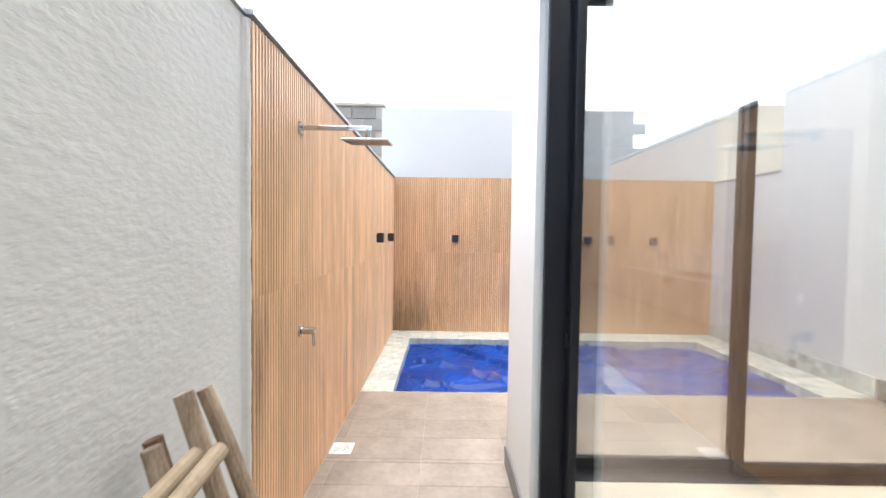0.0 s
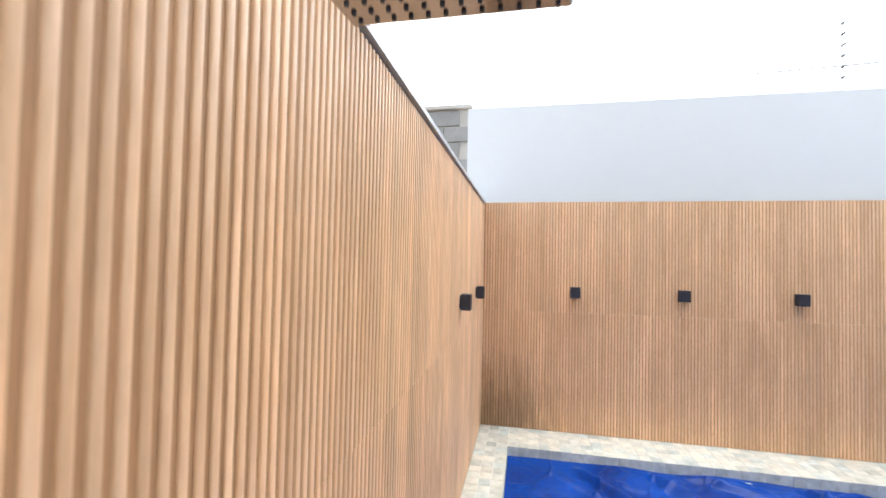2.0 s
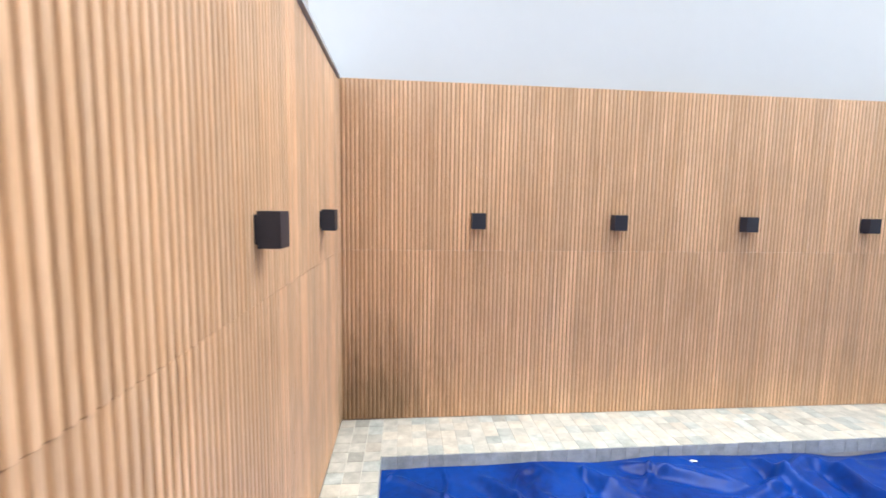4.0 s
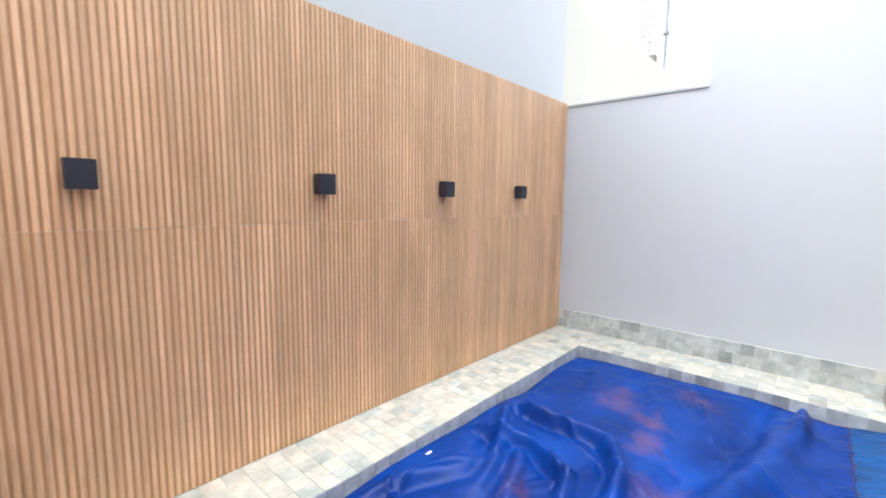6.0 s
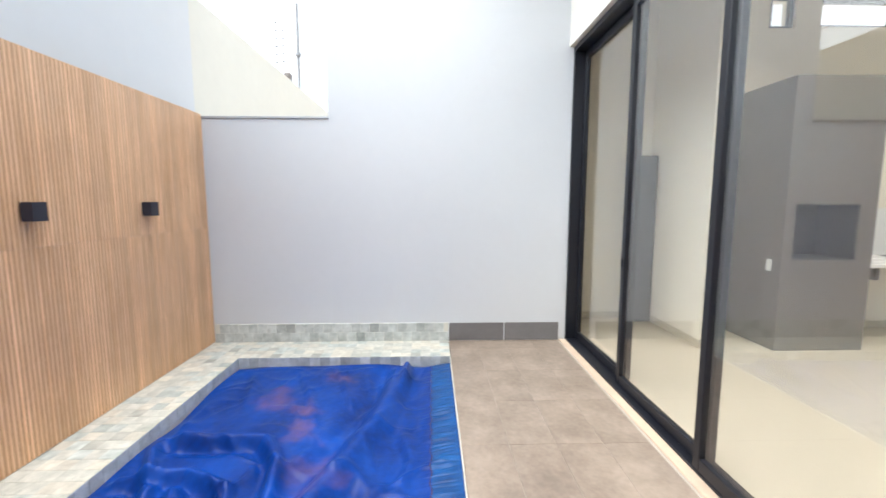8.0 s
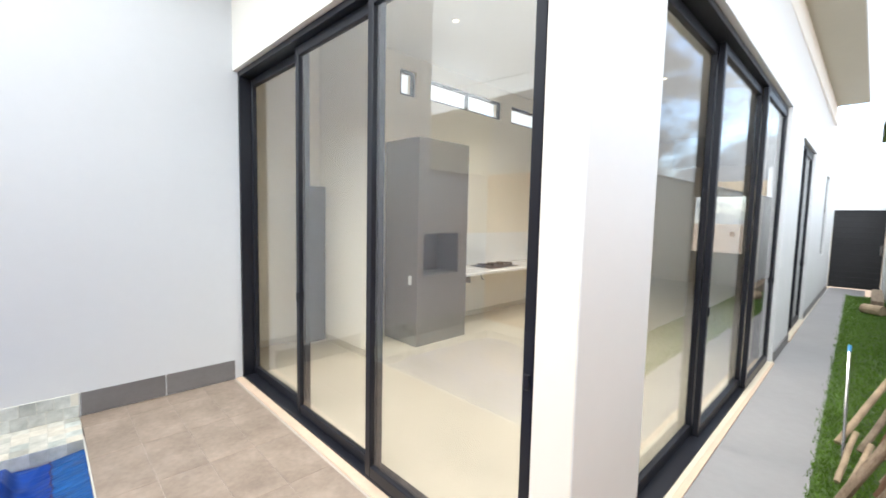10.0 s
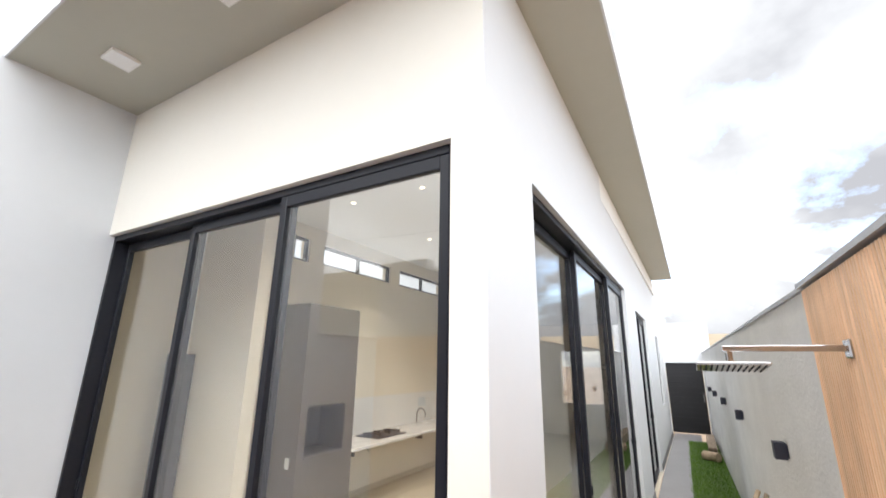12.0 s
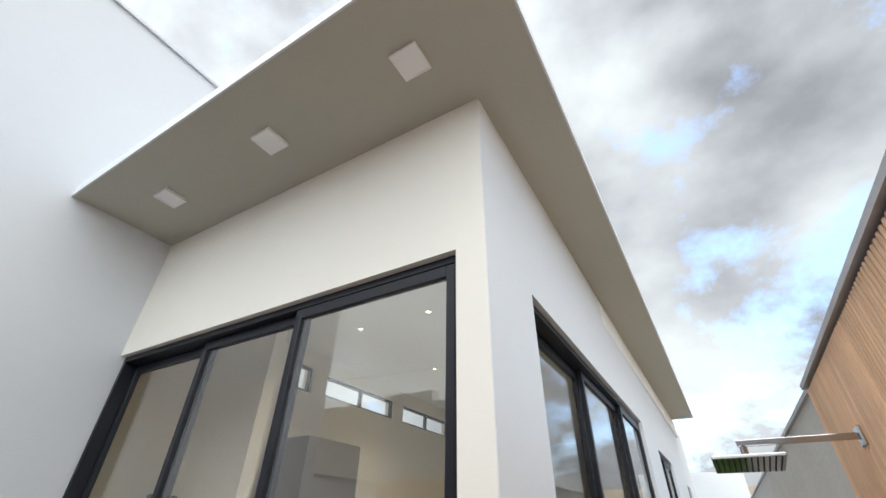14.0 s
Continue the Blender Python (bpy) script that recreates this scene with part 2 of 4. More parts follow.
M_FLOOR = mat("grey_porcelain", (0.235, 0.182, 0.143), 0.46, wide=0.12, var=0.20, scale=3.0, bump=0.06, bump_scale=10, rand=0.035, tint=(0.345, 0.275, 0.22))
M_GROUT = mat("grout", (0.42, 0.37, 0.32), 0.85, var=0.08, scale=9)
M_SKIRT = mat("dark_skirting_tile", (0.17, 0.165, 0.165), 0.5, var=0.12, scale=4, rand=0.06)
M_STONE = mat("pale_cream_stone", (0.50, 0.51, 0.45), 0.5, var=0.20, scale=13, bump=0.12, bump_scale=45, rand=0.09, dark=0.5, tint=(0.70, 0.68, 0.60), wide=0.10)
M_STONE_WARM = mat("peach_stone", (0.55, 0.515, 0.43), 0.5, var=0.18, scale=13, bump=0.12, bump_scale=45, rand=0.10, tint=(0.69, 0.655, 0.56), wide=0.10)
M_STONE_GREEN = mat("grey_green_stone", (0.38, 0.42, 0.39), 0.5, var=0.22, scale=13, bump=0.12, bump_scale=45, rand=0.15, tint=(0.58, 0.61, 0.57), wide=0.10)
M_RIM = mat("pale_green_stone", (0.50, 0.545, 0.52), 0.45, var=0.22, scale=13, bump=0.12, bump_scale=45, rand=0.18, dark=0.65, tint=(0.70, 0.735, 0.71))
M_TGROUT = mat("cream_grout", (0.66, 0.65, 0.58), 0.85, var=0.06, scale=9)
M_SILL = mat("cream_stone_sill", (0.56, 0.43, 0.32), 0.5, var=0.08, scale=7)
M_CHROME = mat("chrome", (0.50, 0.50, 0.51), 0.14, 1.0, var=0.03, scale=5)
M_CAP = mat("zinc_flashing", (0.50, 0.51, 0.53), 0.45, 0.5, var=0.08, scale=4)
M_CONC = mat("passage_concrete", (0.255, 0.25, 0.255), 0.75, var=0.08, scale=1.5, bump=0.08, bump_scale=50)
M_EARTH = mat("earth", (0.22, 0.16, 0.11), 0.95, var=0.2, scale=0.4)
M_INFLOOR = mat("beige_porcelain", (0.58, 0.52, 0.41), 0.36, var=0.09, scale=1.2)
M_INWALL = mat("beige_wall_paint", (0.84, 0.78, 0.66), 0.85, var=0.02, scale=1.0)
M_INWHITE = mat("interior_white_paint", (0.82, 0.82, 0.80), 0.85, var=0.02, scale=1.0)
M_TAUPE = mat("taupe_lacquer", (0.15, 0.13, 0.118), 0.4, var=0.04, scale=2)
M_DARK = mat("dark_recess", (0.05, 0.048, 0.045), 0.7, var=0.1, scale=4)
M_COUNTER = mat("white_quartz", (0.80, 0.79, 0.77), 0.25, var=0.03, scale=6)
M_PLASTIC = mat("white_plastic", (0.8, 0.8, 0.78), 0.4, var=0.02, scale=6)
M_BLOCK = mat("concrete_block", (0.26, 0.258, 0.25), 0.95, var=0.15, scale=6, bump=0.4, bump_scale=40, rand=0.12)
M_MORTAR = mat("mortar", (0.42, 0.40, 0.37), 0.95, var=0.1, scale=8)
M_GATE = mat("black_gate_panel", (0.02, 0.02, 0.022), 0.45, 0.2, var=0.15, scale=3)
M_BARK = mat("peeled_pole_wood", (0.24, 0.16, 0.10), 0.85, var=0.45, scale=9, bump=0.5, bump_scale=18, stretch=(2, 2, 0.5), tint=(0.43, 0.34, 0.25), rand=0.2)
M_PALE = mat("pale_pole_wood", (0.40, 0.30, 0.20), 0.8, var=0.3, scale=7, bump=0.3, bump_scale=20, stretch=(2, 2, 0.4), rand=0.1)
M_REDBARK = mat("red_bark", (0.19, 0.10, 0.06), 0.9, var=0.45, scale=10, bump=0.6, bump_scale=20, stretch=(2, 2, 0.5), rand=0.2)
M_GRASS = mat("lawn_blades", (0.075, 0.17, 0.012), 0.7, var=0.35, scale=14, tint=(0.15, 0.29, 0.025))
M_WIRE = mat("dark_wire", (0.04, 0.04, 0.045), 0.6)
M_TAN = mat("tan_wall_paint", (0.40, 0.34, 0.26), 0.9, var=0.10, scale=2)


def glass(name):
    m = bpy.data.materials.new(name)
    m.use_nodes = True
    nodes, links = m.node_tree.nodes, m.node_tree.links
    nodes.clear()
    o = nodes.new("ShaderNodeOutputMaterial")
    t = nodes.new("ShaderNodeBsdfTransparent")
    t.inputs[0].default_value = (0.985, 0.99, 0.986, 1)
    g = nodes.new("ShaderNodeBsdfGlossy")
    g.inputs["Roughness"].default_value = 0.0
    f = nodes.new("ShaderNodeLayerWeight")
    f.inputs["Blend"].default_value = 0.5
    pw = nodes.new("ShaderNodeMath")
    pw.operation, pw.inputs[1].default_value = "POWER", 4.5
    gain = nodes.new("ShaderNodeMath")
    gain.operation, gain.use_clamp = "MULTIPLY_ADD", True
    gain.inputs[1].default_value, gain.inputs[2].default_value = 0.87, 0.12
    mx = nodes.new("ShaderNodeMixShader")
    links.new(f.outputs["Facing"], pw.inputs[0])
    links.new(pw.outputs[0], gain.inputs[0])
    links.new(gain.outputs[0], mx.inputs[0])
    links.new(t.outputs[0], mx.inputs[1])
    links.new(g.outputs[0], mx.inputs[2])
    links.new(mx.outputs[0], o.inputs[0])
    return m


M_GLASS = glass("clear_glass")


def emitter(name, color, strength):
    m = bpy.data.materials.new(name)
    m.use_nodes = True
    p = m.node_tree.nodes["Principled BSDF"]
    p.inputs["Base Color"].default_value = (*color, 1)
    p.inputs["Emission Color"].default_value = (*color, 1)
    p.inputs["Emission Strength"].default_value = strength
    return m


M_LAMP = emitter("warm_spot", (1.0, 0.85, 0.6), 2.5)


def cover_material():
    """Blue tarpaulin with rust-coloured stains and a fine weave."""
    m = mat("blue_tarpaulin", (0.0008, 0.019, 0.155), 0.36, var=0.25, scale=2.5, bump=0.15, bump_scale=30, tint=(0.002, 0.055, 0.33), spec=0.2)
    nodes, links = m.node_tree.nodes, m.node_tree.links
    p = nodes["Principled BSDF"]
    base = p.inputs["Base Color"].links[0].from_socket
    tc = nodes.new("ShaderNodeTexCoord")
    n = nodes.new("ShaderNodeTexNoise")
    n.inputs["Scale"].default_value, n.inputs["Detail"].default_value, n.inputs["Roughness"].default_value = 3.2, 7, 0.65
    links.new(tc.outputs["Object"], n.inputs["Vector"])
    wn3 = nodes.new("ShaderNodeTexNoise")
    wn3.inputs["Scale"].default_value, wn3.inputs["Detail"].default_value = 4.0, 4
    links.new(tc.outputs["Object"], wn3.inputs["Vector"])
    warp = nodes.new("ShaderNodeVectorMath")
    warp.operation, warp.inputs[1].default_value = "MULTIPLY_ADD", (0.75, 0.5, 0.0)
    links.new(wn3.outputs["Color"], warp.inputs[0])
    off = nodes.new("ShaderNodeVectorMath")
    off.operation, off.inputs[1].default_value = "SUBTRACT", (0.375, 0.25, 0.0)
    links.new(tc.outputs["Object"], off.inputs[0])
    links.new(off.outputs[0], warp.inputs[2])
    total = None
    # rusty blotches: centre and radius on the cloth
    for cx, cy, rad in ((3.22, 5.44, 0.34), (3.05, 5.18, 0.30), (2.72, 5.08, 0.22), (2.35, 4.93, 0.32), (2.10, 4.83, 0.28), (3.62, 4.95, 0.22), (1.78, 5.45, 0.28), (0.7, 4.85, 0.32)):
        di = nodes.new("ShaderNodeVectorMath")
        di.operation = "DISTANCE"
        di.inputs[1].default_value = (cx, cy, -0.08)
        links.new(warp.outputs[0], di.inputs[0])
        fr = nodes.new("ShaderNodeMapRange")
        fr.inputs["From Min"].default_value, fr.inputs["From Max"].default_value = rad, 0.0
        links.new(di.outputs["Value"], fr.inputs["Value"])
        if total is None:
            total = fr.outputs[0]
        else:
            mxm = nodes.new("ShaderNodeMath")
            mxm.operation = "MAXIMUM"
            links.new(total, mxm.inputs[0])
            links.new(fr.outputs[0], mxm.inputs[1])
            total = mxm.outputs[0]
    pr = nodes.new("ShaderNodeMath")
    pr.operation = "MULTIPLY"
    links.new(total, pr.inputs[0])
    links.new(n.outputs["Fac"], pr.inputs[1])
    r = nodes.new("ShaderNodeValToRGB")
    r.color_ramp.elements[0].position, r.color_ramp.elements[1].position = 0.20, 0.52
    r.color_ramp.elements[1].color = (0.26, 0.26, 0.26, 1)
    links.new(pr.outputs[0], r.inputs[0])
    mx = nodes.new("ShaderNodeMix")
    mx.data_type = "RGBA"
    mx.inputs[7].default_value = (0.34, 0.125, 0.02, 1)
    links.new(r.outputs[0], mx.inputs[0])
    links.new(base, mx.inputs[6])
    links.new(mx.outputs[2], p.inputs["Base Color"])
    return m


M_COVER = cover_material()

# ---- mesh helpers ----
def finish(bm, name, smooth=False):
    me = bpy.data.meshes.new(name)
    bm.to_mesh(me)
    bm.free()
    if smooth:
        me.polygons.foreach_set("use_smooth", [True] * len(me.polygons))
    return me


def part(name, bm, material, parent=None, label="", smooth=False):
    """Links a bmesh as one mesh object under a thing or a part."""
    me = finish(bm, name, smooth)
    me.materials.append(material)
    ob = new(name, me)
    ob.parent = parent
    if label:
        tagged(ob, label)
    return ob


def thing(name, label, category, m=None, group="", kind=""):
    ob = new(name)
    ob.empty_display_size = 0.1
    if m is not None:
        ob.matrix_world = m
    return tagged(ob, label, category, group, kind)


def box(bm, x0, x1, y0, y1, z0, z1, bevel=0.0):
    r = bmesh.ops.create_cube(bm, size=1.0, matrix=Matrix.Translation(((x0 + x1) / 2, (y0 + y1) / 2, (z0 + z1) / 2)) @ Matrix.Diagonal((abs(x1 - x0), abs(y1 - y0), abs(z1 - z0), 1)))
    if bevel:
        edges = {e for v in r["verts"] for e in v.link_edges}
        bmesh.ops.bevel(bm, geom=list(edges), offset=bevel, segments=1, affect="EDGES")
    return bm


def boxes(*rows, bevel=0.0):
    bm = bmesh.new()
    for r in rows:
        one = bmesh.new()
        box(one, *r, bevel=bevel)
        tmp = bpy.data.meshes.new("tmp")
        one.to_mesh(tmp)
        one.free()
        bm.from_mesh(tmp)
        bpy.data.meshes.remove(tmp)
    return bm


def tube(bm, a, b, r0, r1=None, n=12, caps=True):
    """A tapered round bar from a to b."""
    a, b = Vector(a), Vector(b)
    q = (b - a).to_track_quat("Z", "Y").to_matrix().to_4x4()
    bmesh.ops.create_cone(bm, cap_ends=caps, segments=n, radius1=r0, radius2=r0 if r1 is None else r1, depth=(b - a).length, matrix=Matrix.Translation((a + b) / 2) @ q)
    return bm


def wall(name, p0, p1, thick, z0, z1, openings, material, label, category="wall", kind="structure"):
    """A wall from p0 to p1 (its seen face), thick to the left of that way, with openings (s0, s1, za, zb) cut through it."""
    p0, p1 = Vector((*p0, 0)), Vector((*p1, 0))
    d = p1 - p0
    L = d.length
    ss = sorted({0.0, L, *[v for o in openings for v in o[:2]]})
    zs = sorted({z0, z1, *[v for o in openings for v in o[2:]]})
    def filled(i, j):
        if not (0 <= i < len(ss) - 1 and 0 <= j < len(zs) - 1):
            return False
        s, z = (ss[i] + ss[i + 1]) / 2, (zs[j] + zs[j + 1]) / 2
        return not any(o[0] < s < o[1] and o[2] < z < o[3] for o in openings)
    bm = bmesh.new()
    cache = {}
    def v(s, t, z):
        k = (round(s, 4), t, round(z, 4))
        if k not in cache:
            cache[k] = bm.verts.new((s, t, z))
        return cache[k]
    for i in range(len(ss) - 1):
        for j in range(len(zs) - 1):
            if not filled(i, j):
                continue
            a, b, c, e = ss[i], ss[i + 1], zs[j], zs[j + 1]
            bm.faces.new((v(a, 0, c), v(b, 0, c), v(b, 0, e), v(a, 0, e)))
            bm.faces.new((v(a, thick, c), v(a, thick, e), v(b, thick, e), v(b, thick, c)))
            if not filled(i - 1, j):
                bm.faces.new((v(a, 0, c), v(a, 0, e), v(a, thick, e), v(a, thick, c)))
            if not filled(i + 1, j):
                bm.faces.new((v(b, 0, c), v(b, thick, c), v(b, thick, e), v(b, 0, e)))
            if not filled(i, j - 1):
                bm.faces.new((v(a, 0, c), v(a, thick, c), v(b, thick, c), v(b, 0, c)))
            if not filled(i, j + 1):
                bm.faces.new((v(a, 0, e), v(b, 0, e), v(b, thick, e), v(a, thick, e)))
    bmesh.ops.recalc_face_normals(bm, faces=bm.faces)
    ob = part(name, bm, material)
    ob.matrix_world = Matrix.Translation(p0) @ Matrix.Rotation(math.atan2(d.y, d.x), 4, "Z")
    tagged(ob, label, category, kind=kind)
    return ob


def slab(name, x0, x1, y0, y1, z0, z1, material, label, category, bevel=0.0):
    ob = part(name, boxes((x0, x1, y0, y1, z0, z1), bevel=bevel), material)
    return tagged(ob, label, category, kind="structure")


# ---- plan ----
XW, XE, YN, YS = -0.585, 4.40, 6.53, 2.74      # clad west face, east face, clad north face, glazed south face
XH = 0.64                                      # house face along the passage
WALL_TOP = 2.39
PX0, PX1, PY0, PY1 = -0.28, 3.93, 3.99, 6.07   # pool
H1 = (0.72, -11.3)                             # far end of the house face
B0, B1 = (-0.615, 1.72), (-0.36, -11.3)        # plastered boundary wall
SOFFIT, DOOR_TOP = 4.35, 3.11

# ---- ground and floors ----
bm = bmesh.new()
bmesh.ops.create_grid(bm, x_segments=8, y_segments=8, size=400)
ground = part("ground", bm, M_EARTH)
ground.location.z = -0.45
tagged(ground, "bare brown earth reaching to the horizon", "ground", kind="structure")

slab("floor_base", XW - 0.03, XE, 1.5, PY0 - 0.012, -0.45, -0.0028, M_GROUT, "pale grout bed under the courtyard tiles", "floor")
slab("pavement", -0.05, 0.66, -11.4, 1.5, -0.45, -0.004, M_CONC, "grey concrete paving along the house", "pavement")
slab("floor_interior", 0.66, 6.4, -9.0, 2.62, -0.3, 0.015, M_INFLOOR, "polished beige porcelain floor of the room", "floor")

# ---- house shell ----
wall("wall_south", (XE, YS), (XH + 0.004, YS), 0.20, -0.02, SOFFIT - 0.001, [(0.0, XE - 0.825, -0.02, DOOR_TOP)], M_WHITE_WARM_LIT, "smooth white plastered wall over the glass doors, warm light in its colour")
wall("wall_west", (XH, YS - 0.004), H1, 0.184, -0.02, SOFFIT - 0.003, [(0.706, 5.036, -0.02, DOOR_TOP), (6.386, 8.336, -0.02, 2.95), (11.021, 12.036, 1.0, 2.8)], M_WHITE_LIT, "smooth white plastered house wall along the passage")

tagged(part("ceiling_eave", boxes((0.165, XE - 0.001, -8.73, 3.685, SOFFIT, SOFFIT + 0.005)), M_SOFFIT), "grey-beige underside of the eave", "soffit", kind="structure")
roof = boxes((0.15, XE - 0.001, -8.75, 3.70, SOFFIT + 0.006, SOFFIT + 0.11), (0.15, 0.164, -8.75, 3.70, SOFFIT - 0.004, SOFFIT + 0.006), (0.164, XE - 0.001, 3.686, 3.70, SOFFIT - 0.004, SOFFIT + 0.006))
tagged(part("roof", roof, M_WHITE), "flat white roof slab with a wide overhanging eave", "roof", kind="structure")
wall("wall_east", (XE, 5.24), (XE, YS - 0.2), 0.20, -0.02, 6.8, [], M_WHITE, "tall smooth white plastered side wall", "wall")
wall("wall_east_low", (XE, YN + 0.05), (XE, 5.24), 0.20, -0.02, WALL_TOP - 0.015, [], M_WHITE, "low white plastered side wall beside the pool", "wall")
tagged(part("trim_east_cap", boxes((XE - 0.012, XE + 0.21, 5.243, YN + 0.03, WALL_TOP - 0.012, WALL_TOP + 0.008)), M_CAP), "thin grey metal flashing on the low wall", "trim", kind="structure")
tagged(part("trim_east_top", boxes((XE - 0.03, XE + 0.23, YS - 0.2, 5.27, 6.803, 6.84)), M_CAP), "thin dark flashing along the tall wall's top", "trim", kind="structure")

# white neighbour wall behind the north cladding, in two heights
wall("wall_north", (-0.80, 6.62), (3.5, 6.62), 0.2, -0.45, 3.50, [], M_WHITE, "white plastered wall rising behind the slatted cladding")
wall("wall_north_step", (3.5, 6.62), (4.45, 6.62), 0.2, -0.45, 3.68, [], M_WHITE, "white plastered wall rising behind the slatted cladding")
wall("wall_north_far", (4.45, 6.62), (15.0, 6.62), 0.2, -0.45, 3.63, [], M_CREAM, "cream plastered neighbouring wall beyond the pool")
# boundary wall: clad stretch and plastered stretch
wall("wall_boundary_clad", (-0.625, YN + 0.09), (-0.625, 1.72), -0.14, -0.45, WALL_TOP, [], M_ROUGH, "grey plastered boundary wall behind the slats")
wall("wall_boundary", B0, B1, -0.15, -0.45, WALL_TOP + 0.01, [], M_ROUGH, "pale grey boundary wall in coarse trowelled plaster")
for a, b, nm in (((-0.572, YN - 0.02), (-0.572, 1.70), "trim_wall_cap"), ((B0[0] + 0.015, B0[1]), (B1[0] + 0.015, B1[1]), "trim_wall_cap_passage")):
    wall(nm, a, b, -0.22, WALL_TOP + 0.012, WALL_TOP + 0.035, [], M_CAP, "grey metal flashing capping the boundary wall", "trim")
# ragged plaster edge swelling out to the first slat
bm = bmesh.new()
prof = ((1.672, 0.0004), (1.676, 0.0012), (1.681, 0.0010), (1.690, 0.0150), (1.700, 0.0235), (1.711, 0.0262), (1.7185, 0.0200), (1.7188, -0.006))
rows = []
for k in range(161):
    z = k * (WALL_TOP - 0.002) / 160
    row = []
    for i, (y, o) in enumerate(prof):
        n = noise.noise((y * 60, z * 9, 2.0)) + 0.8 * noise.noise((y * 90, z * 40, 6.0))
        w = min(1.0, i / 3) if i < 7 else 0
        row.append(bm.verts.new((B0[0] + (1.72 - y) * 0.0196 + o + 0.0022 * w * n, y + (0.0016 * n if 3 < i < 7 else 0), z)))
    rows.append(row)
for r0, r1 in zip(rows, rows[1:]):
    for i in range(len(prof) - 1):
        bm.faces.new((r0[i], r1[i], r1[i + 1], r0[i + 1]))
bmesh.ops.recalc_face_normals(bm, faces=bm.faces)
tagged(part("trim_plaster_edge", bm, M_ROUGH, smooth=True), "ragged grey plaster edge beside the slats", "trim", kind="structure")

# interior shell
wall("wall_inner_east", (4.70, 1.25), (4.70, -9.0), 0.2, 0.0, 4.2, [(1.41, 3.13, 3.46, 3.77), (3.42, 5.14, 3.46, 3.77), (0.825, 1.12, 3.44, 3.80)], M_INWALL, "warm beige inner wall with high strip windows")
wall("wall_inner_alcove", (5.2, 2.54), (5.2, 1.25), 0.2, 0.0, 4.2, [], M_INWALL, "warm beige wall of the alcove")
tagged(part("wall_inner_link", boxes((4.902, 5.40, 1.05, 1.248, 0.0, 4.2)), M_INWALL), "beige wall piece behind the partition", "wall", kind="structure")
wall("wall_inner_north", (XE + 0.202, 2.54), (5.2, 2.54), 0.1, 0.0, 4.2, [], M_INWALL, "beige return wall beside the glass doors")
wall("wall_inner_south", (0.86, -9.0), (4.9, -9.0), -0.2, 0.0, 4.2, [(1.4, 2.6, 0.9, 2.4)], M_INWALL, "beige end wall of the room with a bright window")
tagged(part("wall_partition", boxes((4.05, 5.2, 1.252, 1.40, 0.015, 3.998)), M_INWALL), "pale beige partition wall beside the barbecue block", "wall", kind="structure")
slab("ceiling", 0.66, 5.4, -9.2, 2.54, 4.00, 4.34, M_INWHITE, "plain white ceiling of the room", "ceiling")

# far end of the passage
wall("wall_gate", (1.0, -11.30), (-0.60, -11.30), 0.15, -0.45, 3.36, [(0.30, 1.32, -0.45, 2.12)], M_WHITE, "white wall over the passage gate")
slab("wall_house_far", 0.72, 4.0, -11.3, -8.80, 3.2, 4.05, M_WHITE, "lower white parapet at the house's far end", "wall")
slab("wall_neighbour_far", -3.2, -0.62, -12.5, -12.2, -0.45, 3.05, M_TAN, "brownish neighbouring wall beyond the gate", "wall")


# ---- sliding doors ----
def sliding_door(name, m, width, height, leaves, label):
    """Local x along the opening, y outwards, z up; leaves: (x0, x1, y) of each leaf."""
    ob = thing(name, label, "door", m, kind="structure")
    f = 0.034
    part("door_frame", boxes((0, f, -0.09, 0.075, 0, height), (width - f, width, -0.09, 0.075, 0, height), (f, width - f, -0.09, 0.075, height - 0.05, height), (f, width - f, -0.09, 0.075, 0.0, 0.025), bevel=0.003), M_BLACK, ob)
    for k, (x0, x1, y) in enumerate(leaves):
        hx = x0 + 0.013 if k == 0 else x1 - 0.043
        z0, z1, s, rail = 0.028, height - 0.052, 0.056, 0.075
        leaf = part("door_leaf", boxes((x0, x0 + s, y - 0.022, y + 0.022, z0, z1), (x1 - s, x1, y - 0.022, y + 0.022, z0, z1), (x0 + s, x1 - s, y - 0.022, y + 0.022, z0, z0 + rail), (x0 + s, x1 - s, y - 0.022, y + 0.022, z1 - rail, z1), bevel=0.004), M_BLACK, ob)
        pane = part("glass_pane", boxes((x0 + s - 0.01, x1 - s + 0.01, y - 0.004, y + 0.004, z0 + rail - 0.01, z1 - rail + 0.01)), M_GLASS, leaf)
        pane.visible_shadow = False
        part("handle", boxes((hx, hx + 0.03, y + 0.022, y + 0.034, 1.00, 1.07), bevel=0.004), M_BLACK, leaf, "small black latch")
    return ob


# south glazing: local x from the corner pillar eastwards is reversed so that y points to the pool
dx = XE - 0.825
sliding_door("door_1", Matrix.Translation((0.825, YS - 0.12, 0.0)), dx, DOOR_TOP,
             [(0.034, 1.295, 0.05), (1.24, 2.415, -0.005), (2.36, dx - 0.012, -0.06)], "tall black framed glass sliding door of three leaves, closed")
hd = (Vector(H1) - Vector((XH, YS - 0.2))).normalized()
def on_house(s, depth):
    p = Vector((XH, YS - 0.2)) + hd * s
    q = Vector((-hd.y, hd.x))
    return p + q * depth
rot_h = Matrix.Rotation(math.atan2(-hd.y, -hd.x), 4, "Z")
